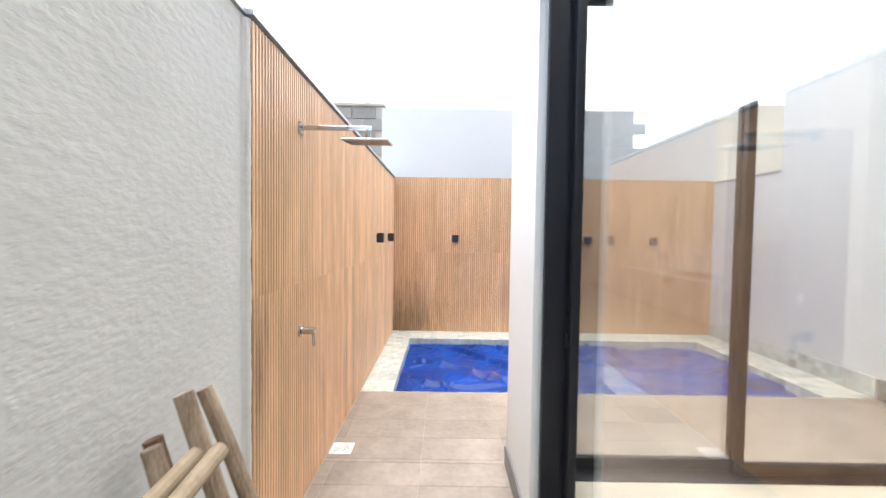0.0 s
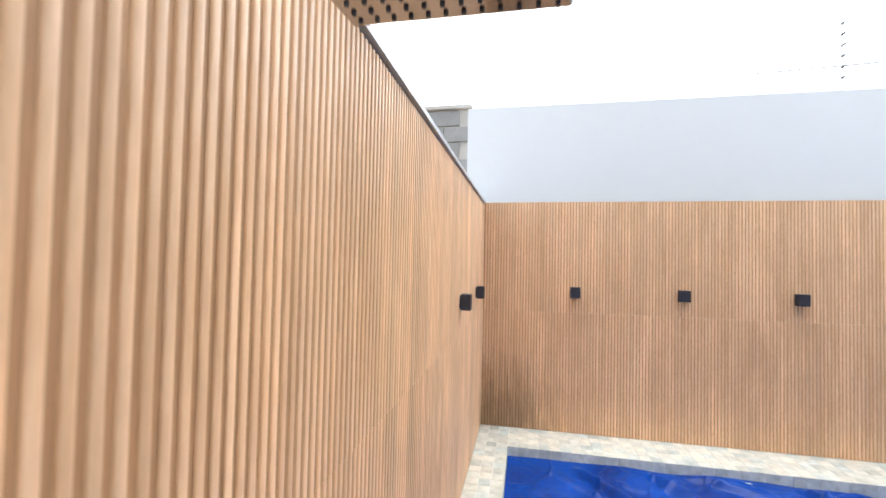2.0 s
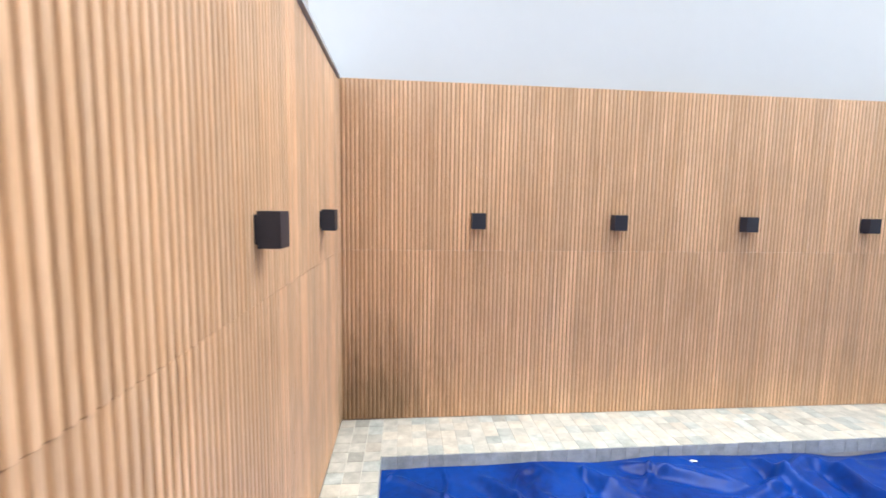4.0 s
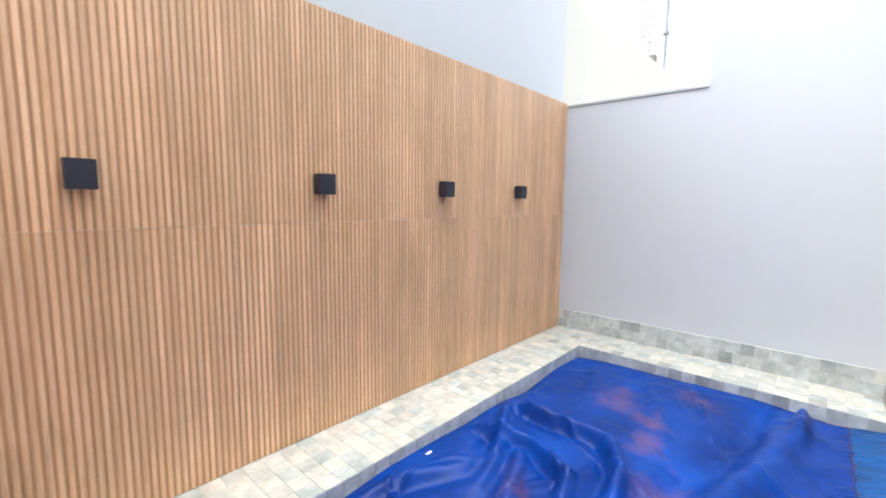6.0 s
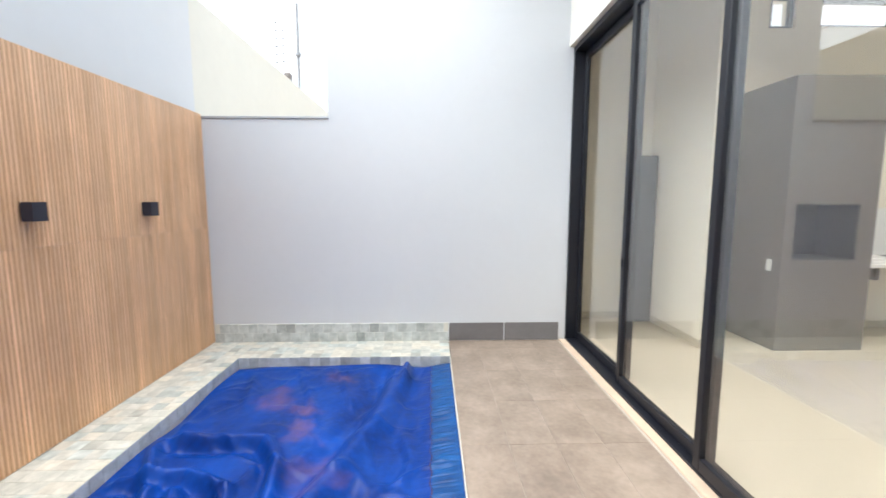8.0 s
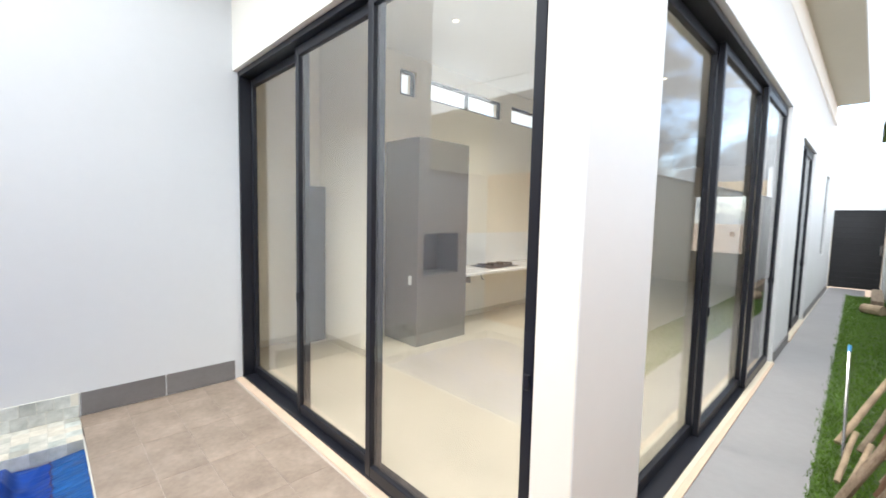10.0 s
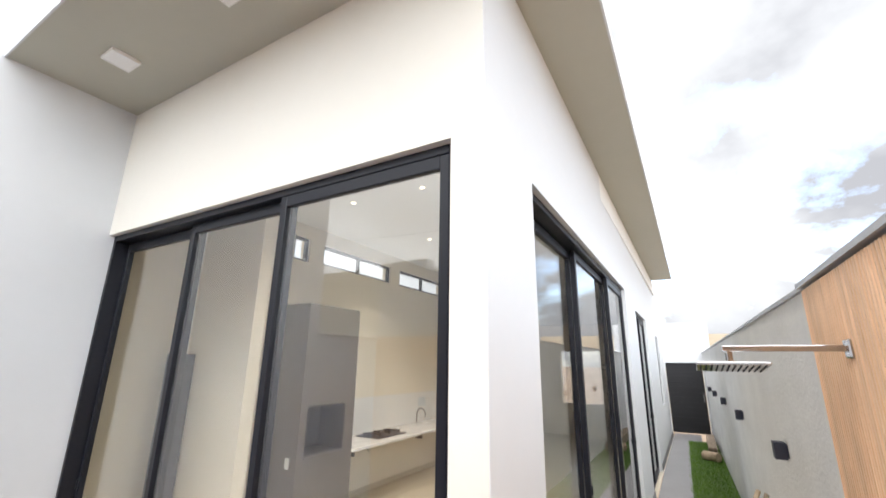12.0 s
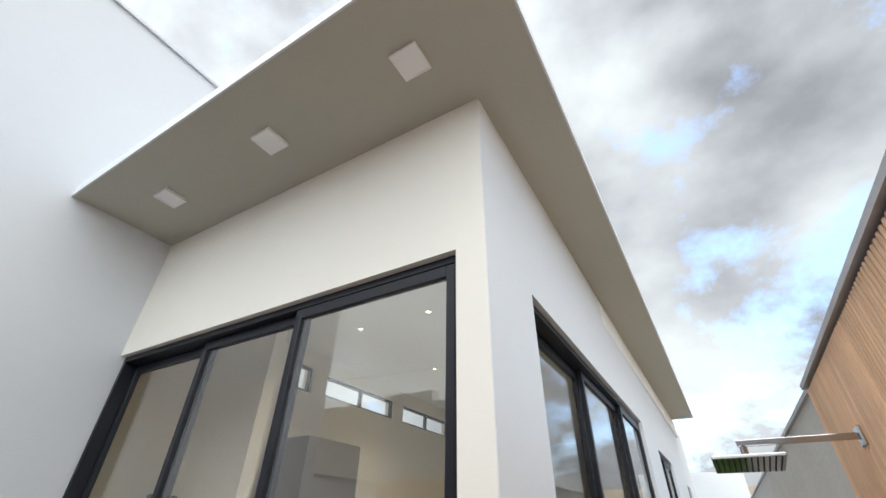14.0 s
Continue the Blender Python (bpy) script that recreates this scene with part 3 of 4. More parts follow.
def west_door(name, s0, s1, height, n, label, leaves=None):
    p = on_house(s1, 0.12)
    w = s1 - s0
    step = (w - 0.068) / n
    ys = [0.05, -0.005, -0.06]
    lv = [(0.034 + i * step - (0.03 if i else 0), 0.034 + (i + 1) * step + (0.03 if i < n - 1 else 0), ys[i % 3]) for i in range(n)]
    return sliding_door(name, Matrix.Translation((p.x, p.y, 0)) @ rot_h, w, height, leaves or lv, label)
west_door("door_2", 0.51, 4.84, DOOR_TOP, 3, "black framed glass sliding door along the passage, closed", [(0.034, 1.315, 0.05), (1.255, 2.785, -0.005), (2.725, 4.296, -0.06)])
west_door("door_3", 6.19, 8.14, 2.95, 2, "narrower black framed glass sliding door on the passage")
w3 = west_door("window_1", 10.825, 11.84, 1.8, 2, "black framed sliding window on the passage")
w3.location.z = 1.0
for s0, s1 in ((0.51, 4.84), (6.19, 8.14)):
    p, q = on_house(s0 + 0.01, -0.03), on_house(s1 - 0.01, -0.03)
    wall("threshold", tuple(p), tuple(q), 0.1, -0.02, 0.012, [], M_SILL, "cream stone threshold under the glass doors", "threshold")
tagged(part("threshold", boxes((0.8255, XE - 0.003, 2.655, 2.765, -0.02, 0.010), bevel=0.002), M_SILL), "cream stone threshold under the glass doors", "threshold", kind="structure")

# ---- pool ----
def pool():
    ob = thing("pool", "small rectangular plunge pool under a blue cover", "pool", kind="structure")
    t = 0.12
    part("pool_shell", boxes((PX0 - t, PX0 - 0.012, PY0, PY1, -0.44, -0.03), (PX1 + 0.012, PX1 + t, PY0, PY1, -0.44, -0.03), (PX0 - t, PX1 + t, PY1 + 0.012, PY1 + t, -0.44, -0.03), (PX0 - t, PX1 + t, PY0 - 0.01, PY0 - 0.002, -0.44, -0.03), (PX0 - t, PX1 + t, PY0, PY1 + t, -0.449, -0.40)), M_GROUT, ob)
    return ob


pool()


# folds of the cloth: the line each one follows, its half width and its height
FOLDS = [
    ([(3.86, 4.44), (2.94, 4.54), (2.41, 4.67), (2.05, 4.78), (1.45, 4.98)], 0.105, 0.095),
    ([(3.95, 4.39), (3.45, 4.41), (3.12, 4.42)], 0.05, 0.065),
    ([(3.12, 4.44), (3.07, 4.38), (3.06, 4.12)], 0.022, -0.022),
    ([(2.62, 5.98), (2.61, 5.70), (2.60, 5.28), (2.33, 5.12), (1.98, 5.05), (1.55, 5.10)], 0.05, 0.07),
    ([(2.70, 6.08), (2.30, 5.85), (2.00, 5.69), (1.70, 5.62)], 0.045, 0.055),
    ([(2.18, 6.05), (2.25, 5.60), (2.10, 5.31), (1.75, 5.18)], 0.042, 0.06),
    ([(2.22, 5.65), (1.82, 5.48), (1.35, 5.28)], 0.05, 0.055),
    ([(1.20, 6.06), (1.65, 5.86), (2.00, 5.69)], 0.04, 0.04),
    ([(0.95, 6.04), (1.25, 5.55), (1.50, 5.05), (1.62, 4.60)], 0.05, 0.05),
    ([(0.30, 6.00), (0.75, 5.40), (1.20, 4.80), (1.35, 4.35)], 0.05, 0.045),
    ([(-0.22, 5.35), (0.45, 5.00), (1.05, 4.50)], 0.055, 0.04),
    ([(-0.20, 4.55), (0.50, 4.40), (1.10, 4.65)], 0.05, 0.03),
    ([(3.80, 5.42), (3.40, 5.24), (2.95, 5.05), (2.70, 5.00)], 0.028, 0.016),
    ([(3.85, 5.10), (3.20, 4.84), (2.75, 4.68)], 0.026, 0.014),
    ([(3.80, 5.85), (3.30, 5.70), (2.90, 5.62)], 0.035, 0.018),
    ([(3.70, 4.78), (3.25, 4.66), (3.00, 4.60)], 0.024, 0.014),
    ([(2.80, 4.40), (2.35, 4.30), (1.90, 4.38)], 0.04, 0.022),
]


def fold_height(x, y, line, width, h, k):
    """Height that one fold adds at (x, y): a ridge with a furrow on its far side."""
    best, side, run, at, total = 9.0, 1.0, 0.0, 0.0, 0.0
    for (ax, ay), (bx, by) in zip(line, line[1:]):
        dx, dy = bx - ax, by - ay
        ln = math.hypot(dx, dy)
        u = ((x - ax) * dx + (y - ay) * dy) / ln
        c = min(ln, max(0.0, u))
        px, py = x - ax - dx * c / ln, y - ay - dy * c / ln
        d = math.hypot(px, py)
        if d < best:
            best, side, at = d, (1.0 if dx * py - dy * px > 0 else -1.0), total + c
        total += ln
    if best > 5 * width:
        return 0.0
    d = best * side + 0.25 * width * noise.noise((at * 4.0, k, 3.0))
    w = width * (0.75 + 0.5 * noise.noise((at * 2.5, k, 8.0)) + 0.25)
    end = min(1.0, at / 0.15) * min(1.0, (total - at) / 0.4)
    return h * end * (math.exp(-(d / w) ** 2) - 0.45 * math.exp(-((d + 1.7 * w) / w) ** 2))


def cover_height(x, y):
    """Sagging tarpaulin with crossing folds."""
    z = -0.088 + 0.022 * noise.noise((x * 0.8, y * 0.9, 1.0))
    for k, (line, width, h) in enumerate(FOLDS):
        z += fold_height(x, y, line, width, h, k * 2.3)
    # small crumples, denser towards the near end of the pool
    crumple = 0.35 + 0.65 * min(1.0, max(0.0, (3.0 - x) / 1.2))
    r, q = noise.noise((x * 1.7 + 0.5 * y, y * 2.4, 7.0)), noise.noise((x * 2.4 - 0.9 * y + 9, y * 1.7, 11.0))
    z += crumple * (0.020 * math.exp(-(r / 0.07) ** 2) + 0.016 * math.exp(-(q / 0.06) ** 2))
    z += 0.007 * noise.noise((x * 5, y * 6, 2.0)) + 0.003 * noise.noise((x * 9 + 3 * y, y * 15, 8.0))
    # hem along the near edge, pulled up to the rim
    k = max(0.0, 1 - (y - PY0) / 0.30)
    z = z * (1 - k) + k * (-0.03 + 0.013 * noise.noise((x * 38, y * 3, 6.0)) * min(1, 3 * (1 - k)) + 0.010 * noise.noise((x * 55, y * 6, 3.0)) * min(1, 3 * (1 - k)))
    edge = min(x - PX0, PX1 - x, PY1 - y)
    if edge < 0.10:
        # the cloth clings to the rim in shallow scallops
        e = (1 - edge / 0.10) ** 0.7
        z = z * (1 - e) + e * (-0.085 + 0.05 * noise.noise((x * 1.9, y * 1.9, 9.0)))
    return z


bm = bmesh.new()
nx, ny = 560, 150
gx = [PX0 + 0.006 + (PX1 - PX0 - 0.012) * i / nx for i in range(nx + 1)]
gy = [PY0 + 0.006 + (PY1 - PY0 - 0.012) * j / ny for j in range(ny + 1)]
vs = [[bm.verts.new((x, y, cover_height(x, y))) for y in gy] for x in gx]
jh = next(j for j, y in enumerate(gy) if y > PY0 + 0.185)
for i in range(nx):
    for j in range(jh, ny):
        bm.faces.new((vs[i][j], vs[i + 1][j], vs[i + 1][j + 1], vs[i][j + 1]))
hem = bmesh.new()
vh = [[hem.verts.new(v.co) for v in col[:jh + 1]] for col in vs]
for i in range(nx):
    for j in range(jh):
        hem.faces.new((vh[i][j], vh[i + 1][j], vh[i + 1][j + 1], vh[i][j + 1]))
bmesh.ops.delete(bm, geom=[v for v in bm.verts if not v.link_faces], context="VERTS")
cover = part("pool_cover", bm, M_COVER, smooth=True)
part("hem", hem, mat("pale_blue_tarpaulin", (0.002, 0.036, 0.16), 0.34, var=0.3, scale=5, bump=0.15, bump_scale=160, tint=(0.005, 0.085, 0.29), stretch=(4, 1, 1), spec=0.25), cover, "lighter blue ribbed hem band", smooth=True)
tagged(cover, "wrinkled bright blue tarpaulin stained rusty, covering the pool", "pool cover")
bm = bmesh.new()
for i in range(186):
    x = PX0 + 0.05 + i * 0.0222
    y = PY0 + 0.19 + 0.006 * math.sin(i * 0.9)
    if x < PX1 - 0.03:
        z = cover_height(x, y)
        tube(bm, (x - 0.006, y, z + 0.0025), (x + 0.006, y, z + 0.0025), 0.0040, n=6)
part("stitched_seam", bm, mat("dark_stitch", (0.07, 0.025, 0.06), 0.7), cover, "dark stitched hem line")
scrap = part("paper_scrap", boxes((1.73, 1.775, 5.985, 6.00, 0, 0.002)), M_PLASTIC)
scrap.location.z = cover_height(1.75, 5.99) + 0.006
tagged(scrap, "tiny white paper scrap lying on the blue cover", "scrap")


# ---- wall lamps ----
def wall_lamp():
    ob = thing("wall_lamp", "cubic matt black up-and-down wall lamp on the slats", "wall lamp", group="courtyard wall lamps")
    w, v = 0.047, 0.056
    part("housing", boxes((-w, w, -0.080, -0.012, -v, -v + 0.006), (-w, w, -0.080, -0.012, v - 0.006, v), (-w, -w + 0.006, -0.080, -0.012, -v + 0.006, v - 0.006), (w - 0.006, w, -0.080, -0.012, -v + 0.006, v - 0.006), (-w + 0.006, w - 0.006, -0.080, -0.074, -v + 0.006, v - 0.006)), M_SCONCE, ob)
    part("back_plate", boxes((-0.036, 0.036, -0.014, 0.004, -0.045, 0.045), bevel=0.003), M_SCONCE, ob)
    part("lens", boxes((-w + 0.012, w - 0.012, -0.066, -0.02, -0.02, 0.02), bevel=0.004), M_PLASTIC, ob)
    return ob


lamp = wall_lamp()
lamp.matrix_world = pose(0.378, YN + 0.002, 1.465)
for x in (1.415, 2.435, 3.45):
    copy_thing(lamp, pose(x, YN + 0.002, 1.465))
for y in (4.90, 5.87):
    copy_thing(lamp, pose(XW - 0.002, y, 1.48, 0, 0, 90))
bd = (Vector(B1) - Vector(B0)).normalized()
for i, s in enumerate((1.35, 3.87, 6.2, 8.4, 10.3)):
    p = Vector(B0) + bd * s
    o = copy_thing(lamp, Matrix.Translation((p.x, p.y, 1.46)) @ Matrix.Rotation(math.atan2(-bd.y, -bd.x), 4, "Z"))
    tagged(o, "cubic matt black wall lamp on the plastered boundary wall", group="passage wall lamps")


# ---- shower ----
SY = 2.28
def shower():
    ob = thing("shower", "square chrome rain shower on a long wall arm", "shower")
    x = XW
    bm = boxes((x - 0.004, x + 0.010, SY - 0.034, SY + 0.034, 2.062, 2.130), bevel=0.005)
    part("wall_flange", bm, M_CHROME, ob)
    bm = bmesh.new()
    run = [(x + 0.008, 2.0975), (-0.195, 2.0975)]
    rings = []
    for (px, pz) in run:
        rings.append([bm.verts.new((px, SY + dy, pz + dz)) for dy, dz in ((-0.0115, -0.0115), (0.0115, -0.0115), (0.0115, 0.0115), (-0.0115, 0.0115))])
    for r0, r1 in zip(rings, rings[1:]):
        for k in range(4):
            bm.faces.new((r0[k], r1[k], r1[(k + 1) % 4], r0[(k + 1) % 4]))
    bm.faces.new(rings[0])
    bm.faces.new(rings[-1][::-1])
    bmesh.ops.recalc_face_normals(bm, faces=bm.faces)
    bmesh.ops.bevel(bm, geom=[e for e in bm.edges], offset=0.002, segments=1, affect="EDGES")
    part("arm", bm, M_CHROME, ob)
    bm = bmesh.new()
    tube(bm, (-0.215, SY, 2.092), (-0.215, SY, 2.045), 0.013, n=16)
    tube(bm, (-0.215, SY, 2.050), (-0.215, SY, 2.032), 0.022, n=16)
    box(bm, -0.265, -0.165, SY - 0.022, SY + 0.022, 2.033, 2.038)
    part("swivel_joint", bm, M_CHROME, ob, smooth=False)
    head = part("shower_head", boxes((-0.12, 0.12, -0.12, 0.12, -0.013, 0.0), bevel=0.003), M_CHROME, ob, "flat square chrome head, slightly tilted")
    head.matrix_basis = pose(-0.215, SY, 2.033, 6, 0, 0)
    bm = bmesh.new()
    for i in range(12):
        for j in range(12):
            x, y = -0.1045 + i * 0.019, -0.1045 + j * 0.019
            tube(bm, (x, y, -0.011), (x, y, -0.016), 0.0032, 0.0026, n=6)
    tagged(part("nozzle_field", bm, M_SCONCE, head, "rows of dark rubber nozzles"), kind="stuff")


shower()


def tap():
    ob = thing("shower_tap", "small chrome single-lever shower tap on the slats", "tap")
    x = XW
    bm = bmesh.new()
    tube(bm, (x - 0.003, SY, 0.99), (x + 0.012, SY, 0.99), 0.034, n=24)
    part("escutcheon", bm, M_CHROME, ob)
    bm = bmesh.new()
    tube(bm, (x + 0.010, SY, 0.99), (x + 0.085, SY, 0.99), 0.021, 0.019, n=20)
    part("valve_body", bm, M_CHROME, ob)
    part("lever", boxes((x + 0.068, x + 0.084, SY - 0.009, SY + 0.009, 0.905, 0.985), bevel=0.004), M_CHROME, ob)


tap()

# floor drain
drain = thing("floor_drain", "square white floor drain grate beside the slats", "drain")
DX, DY = -0.50, 2.905
part("rim", boxes((DX - 0.075, DX + 0.075, DY - 0.075, DY - 0.055, -0.004, 0.006), (DX - 0.075, DX + 0.075, DY + 0.055, DY + 0.075, -0.004, 0.006), (DX - 0.075, DX - 0.055, DY - 0.055, DY + 0.055, -0.004, 0.006), (DX + 0.055, DX + 0.075, DY - 0.055, DY + 0.055, -0.004, 0.006)), M_PLASTIC, drain)
part("sump", boxes((DX - 0.055, DX + 0.055, DY - 0.055, DY + 0.055, -0.004, 0.001)), M_DARK, drain)
for i in range(6):
    part("slot_bar", boxes((DX - 0.055, DX + 0.055, DY - 0.050 + i * 0.0185, DY - 0.041 + i * 0.0185, 0.001, 0.005)), M_PLASTIC, drain)

# ---- ceiling lamps under the eave ----
def soffit_lamp():
    ob = thing("soffit_lamp", "square white surface-mounted lamp under the eave, unlit", "ceiling lamp", group="eave lamps")
    part("lamp_frame", boxes((-0.1, 0.1, -0.1, -0.088, -0.028, 0), (-0.1, 0.1, 0.088, 0.1, -0.028, 0), (-0.1, -0.088, -0.088, 0.088, -0.028, 0), (0.088, 0.1, -0.088, 0.088, -0.028, 0)), M_PLASTIC, ob)
    part("diffuser", boxes((-0.088, 0.088, -0.088, 0.088, -0.024, 0)), M_PLASTIC, ob)
    return ob


sl = soffit_lamp()
sl.matrix_world = pose(0.895, 3.215, SOFFIT)
for x in (2.24, 3.60):
    copy_thing(sl, pose(x, 3.22, SOFFIT))

# ---- interior things ----
def barbecue():
    ob = thing("barbecue", "tall taupe lacquered barbecue block with a firebox opening", "barbecue")
    x0, x1, y0, y1, h = 3.94, 4.64, -0.22, 0.70, 2.72
    ya, yb, za, zb = -0.05, 0.60, 0.94, 1.50
    part("body", boxes((x0, x1, y0, y1, 0.015, za), (x0, x1, y0, y1, zb, 2.24), (x0, x1, y0, ya, za, zb), (x0, x1, yb, y1, za, zb), (x0 + 0.45, x1, ya, yb, za, zb), (x0 + 0.003, x1, y0, y1, 2.24, 2.25), (x0, x1, y0, y1, 2.25, h)), M_TAUPE, ob)
    part("firebox", boxes((x0 + 0.44, x0 + 0.448, ya, yb, za, zb), (x0 + 0.01, x0 + 0.44, ya + 0.001, ya + 0.01, za, zb), (x0 + 0.01, x0 + 0.44, yb - 0.01, yb - 0.001, za, zb), (x0 + 0.01, x0 + 0.44, ya + 0.01, yb - 0.01, zb - 0.01, zb - 0.001), (x0 + 0.01, x0 + 0.44, ya + 0.01, yb - 0.01, za + 0.001, za + 0.01)), M_DARK, ob, "dark firebox lining")
    part("ledge", boxes((x0 - 0.02, x0 + 0.12, ya, yb, za - 0.02, za + 0.003), bevel=0.003), M_TAUPE, ob)
    part("outlet", boxes((4.05, 4.12, 0.70, 0.708, 0.82, 0.94), bevel=0.003), M_PLASTIC, ob, "white socket plate")


barbecue()
inner_trim = thing("baseboard_inner", "low beige porcelain skirting along the room's walls", "skirting", kind="structure")
part("skirting_run", boxes((4.04, 5.198, 1.401, 1.412, 0.016, 0.10), (4.038, 4.049, 1.252, 1.412, 0.016, 0.10), bevel=0.002), M_INFLOOR, inner_trim)
part("skirting_run", boxes((4.686, 4.699, -8.9, -0.23, 0.016, 0.10), bevel=0.002), M_INFLOOR, inner_trim)
part("skirting_run", boxes((5.186, 5.199, 1.414, 2.52, 0.016, 0.10), bevel=0.002), M_INFLOOR, inner_trim)
counter = thing("worktop", "white quartz worktop fixed to the wall", "worktop")
part("slab", boxes((3.95, 4.695, -3.6, -0.224, 0.86, 0.90), bevel=0.004), M_COUNTER, counter)
for y in (-2.9, -1.0):
    part("bracket", boxes((4.55, 4.695, y, y + 0.04, 0.62, 0.86)), M_TAUPE, counter)
splash = part("splashback", boxes((4.68, 4.697, -3.6, -0.224, 0.903, 1.45)), M_INWHITE)
tagged(splash, "white tiled splashback over the worktop", "splashback", kind="structure")
cook = thing("cooktop", "black gas cooktop with pan grates on the worktop", "cooktop")
part("base", boxes((4.12, 4.58, -1.75, -1.02, 0.90, 0.912), bevel=0.004), M_SCONCE, cook)
for k in range(3):
    y = -1.64 + k * 0.25
    bm = bmesh.new()
    for a in range(4):
        ca, sa = math.cos(a * math.pi / 4), math.sin(a * math.pi / 4)
        tube(bm, (4.35 - 0.17 * ca, y - 0.10 * sa, 0.945), (4.35 + 0.17 * ca, y + 0.10 * sa, 0.945), 0.007, n=6)
    for sx in (-0.15, 0.15):
        tube(bm, (4.35 + sx, y, 0.91), (4.35 + sx, y, 0.945), 0.007, n=6)
    part("grate", bm, M_BLACK, cook)
faucet = thing("faucet", "tall curved chrome kitchen faucet", "faucet")
bm = bmesh.new()
pts = [Vector((4.40, -2.46, 0.90)), Vector((4.40, -2.46, 1.12))] + [Vector((4.40 - 0.09 + 0.09 * math.cos(a), -2.46, 1.12 + 0.09 * math.sin(a))) for a in [i * math.pi / 8 for i in range(1, 9)]] + [Vector((4.22, -2.46, 1.07))]
for a, b in zip(pts, pts[1:]):
    tube(bm, a, b, 0.011, n=10)
part("spout", bm, M_CHROME, faucet, smooth=True)
tagged(part("wall_socket", boxes((4.688, 4.699, -0.80, -0.72, 0.42, 0.54), bevel=0.003), M_PLASTIC), "white wall socket under the worktop", "socket")
bm = bmesh.new()
cp = [Vector((4.60, -1.3, 0.86)), Vector((4.60, -1.3, 0.74)), Vector((4.58, -1.33, 0.66)), Vector((4.60, -1.40, 0.63))]
for a, b in zip(cp, cp[1:]):
    tube(bm, a, b, 0.008, n=8)
tagged(part("cable", bm, M_WIRE), "short black cable hanging below the worktop", "cable")
inner_door = thing("door_4", "plain dark grey interior door standing ajar", "door", kind="structure")
part("leaf", boxes((5.0, 5.04, 1.42, 1.72, 0.02, 2.08), bevel=0.003), mat("grey_door_paint", (0.075, 0.078, 0.085), 0.5), inner_door)

for i, (ya, yb, n) in enumerate(((-0.16, -1.88, 2), (-2.17, -3.89, 2), (0.41, 0.13, 1))):
    za, zb = (3.46, 3.77) if i < 2 else (3.44, 3.80)
    wob = thing("window_%d" % (i + 2), "high strip window in a dark frame", "window", kind="structure")
    f = 0.035
    rows = [(4.74, 4.80, yb, ya, za, za + f), (4.74, 4.80, yb, ya, zb - f, zb), (4.74, 4.80, yb, yb + f, za + f, zb - f), (4.74, 4.80, ya - f, ya, za + f, zb - f)]
    if n == 2:
        rows.append((4.74, 4.80, (ya + yb) / 2 - 0.02, (ya + yb) / 2 + 0.02, za + f, zb - f))
    part("window_frame", boxes(*rows), M_BLACK, wob)
    pane = part("pane", boxes((4.766, 4.774, yb + f - 0.005, ya - f + 0.005, za + f - 0.005, zb - f + 0.005)), M_GLASS, wob)
    pane.visible_shadow = False
for x, y, lit in ((1.35, 0.6, 1), (2.4, 0.6, 1), (3.45, 0.6, 1), (1.35, -1.25, 0), (2.4, -1.25, 1), (3.45, -1.25, 1), (4.5, -1.25, 0), (2.4, -3.1, 1), (3.45, -3.1, 0)):
    sp = thing("ceiling_spot", "small recessed ceiling spotlight in the white ceiling, " + ("lit warm" if lit else "unlit"), "spotlight", group="ceiling spots")
    bm = bmesh.new()
    tube(bm, (x, y, 3.990), (x, y, 4.004), 0.045, n=20)
    part("rim", bm, M_PLASTIC, sp)
    bm = bmesh.new()
    tube(bm, (x, y, 3.986), (x, y, 3.995), 0.03, n=16)
    part("bulb", bm, M_LAMP if lit else M_PLASTIC, sp, "glowing warm bulb" if lit else "dull white bulb")
    if lit:
        li = new("spot_light", bpy.data.lights.new("spot_light", "SPOT"))
        li.data.energy, li.data.color, li.data.shadow_soft_size = 60, (1.0, 0.93, 0.83), 0.05
        li.data.spot_size, li.data.spot_blend = radians(115), 0.8
        li.location = (x, y, 3.97)

# ---- passage things ----
gate = thing("gate", "black slatted metal gate closing the passage", "gate")
part("gate_leaf", boxes((-0.31, 0.69, -11.42, -11.39, 0.03, 2.11)), M_GATE, gate)
for i in range(14):
    z = 0.04 + i * 0.148
    part("board", boxes((-0.305, 0.685, -11.39, -11.375, z, z + 0.138), bevel=0.004), M_GATE, gate)
part("handle", boxes((-0.27, -0.245, -11.375, -11.33, 0.95, 1.2), bevel=0.005), M_CHROME, gate, "upright metal handle")

# lawn
def grass_edge(y):
    return 0.06 + (1.5 - y) * 0.018
def wall_x(y):
    return B0[0] + (B0[1] - y) / (B0[1] - B1[1]) * (B1[0] - B0[0])
rng = np.random.default_rng(4)
bm = bmesh.new()
v4 = [bm.verts.new(p) for p in ((wall_x(1.5), 1.5, -0.001), (grass_edge(1.5), 1.5, -0.001), (grass_edge(-10), -10.0, -0.001), (wall_x(-10), -10.0, -0.001))]
bm.faces.new(v4[::-1])
tagged(part("ground_bed", bm, mat("lawn_soil", (0.06, 0.10, 0.025), 0.95, var=0.3, scale=12)), "dark green turf bed beside the paving", "lawn", kind="structure")
verts, faces = [], []
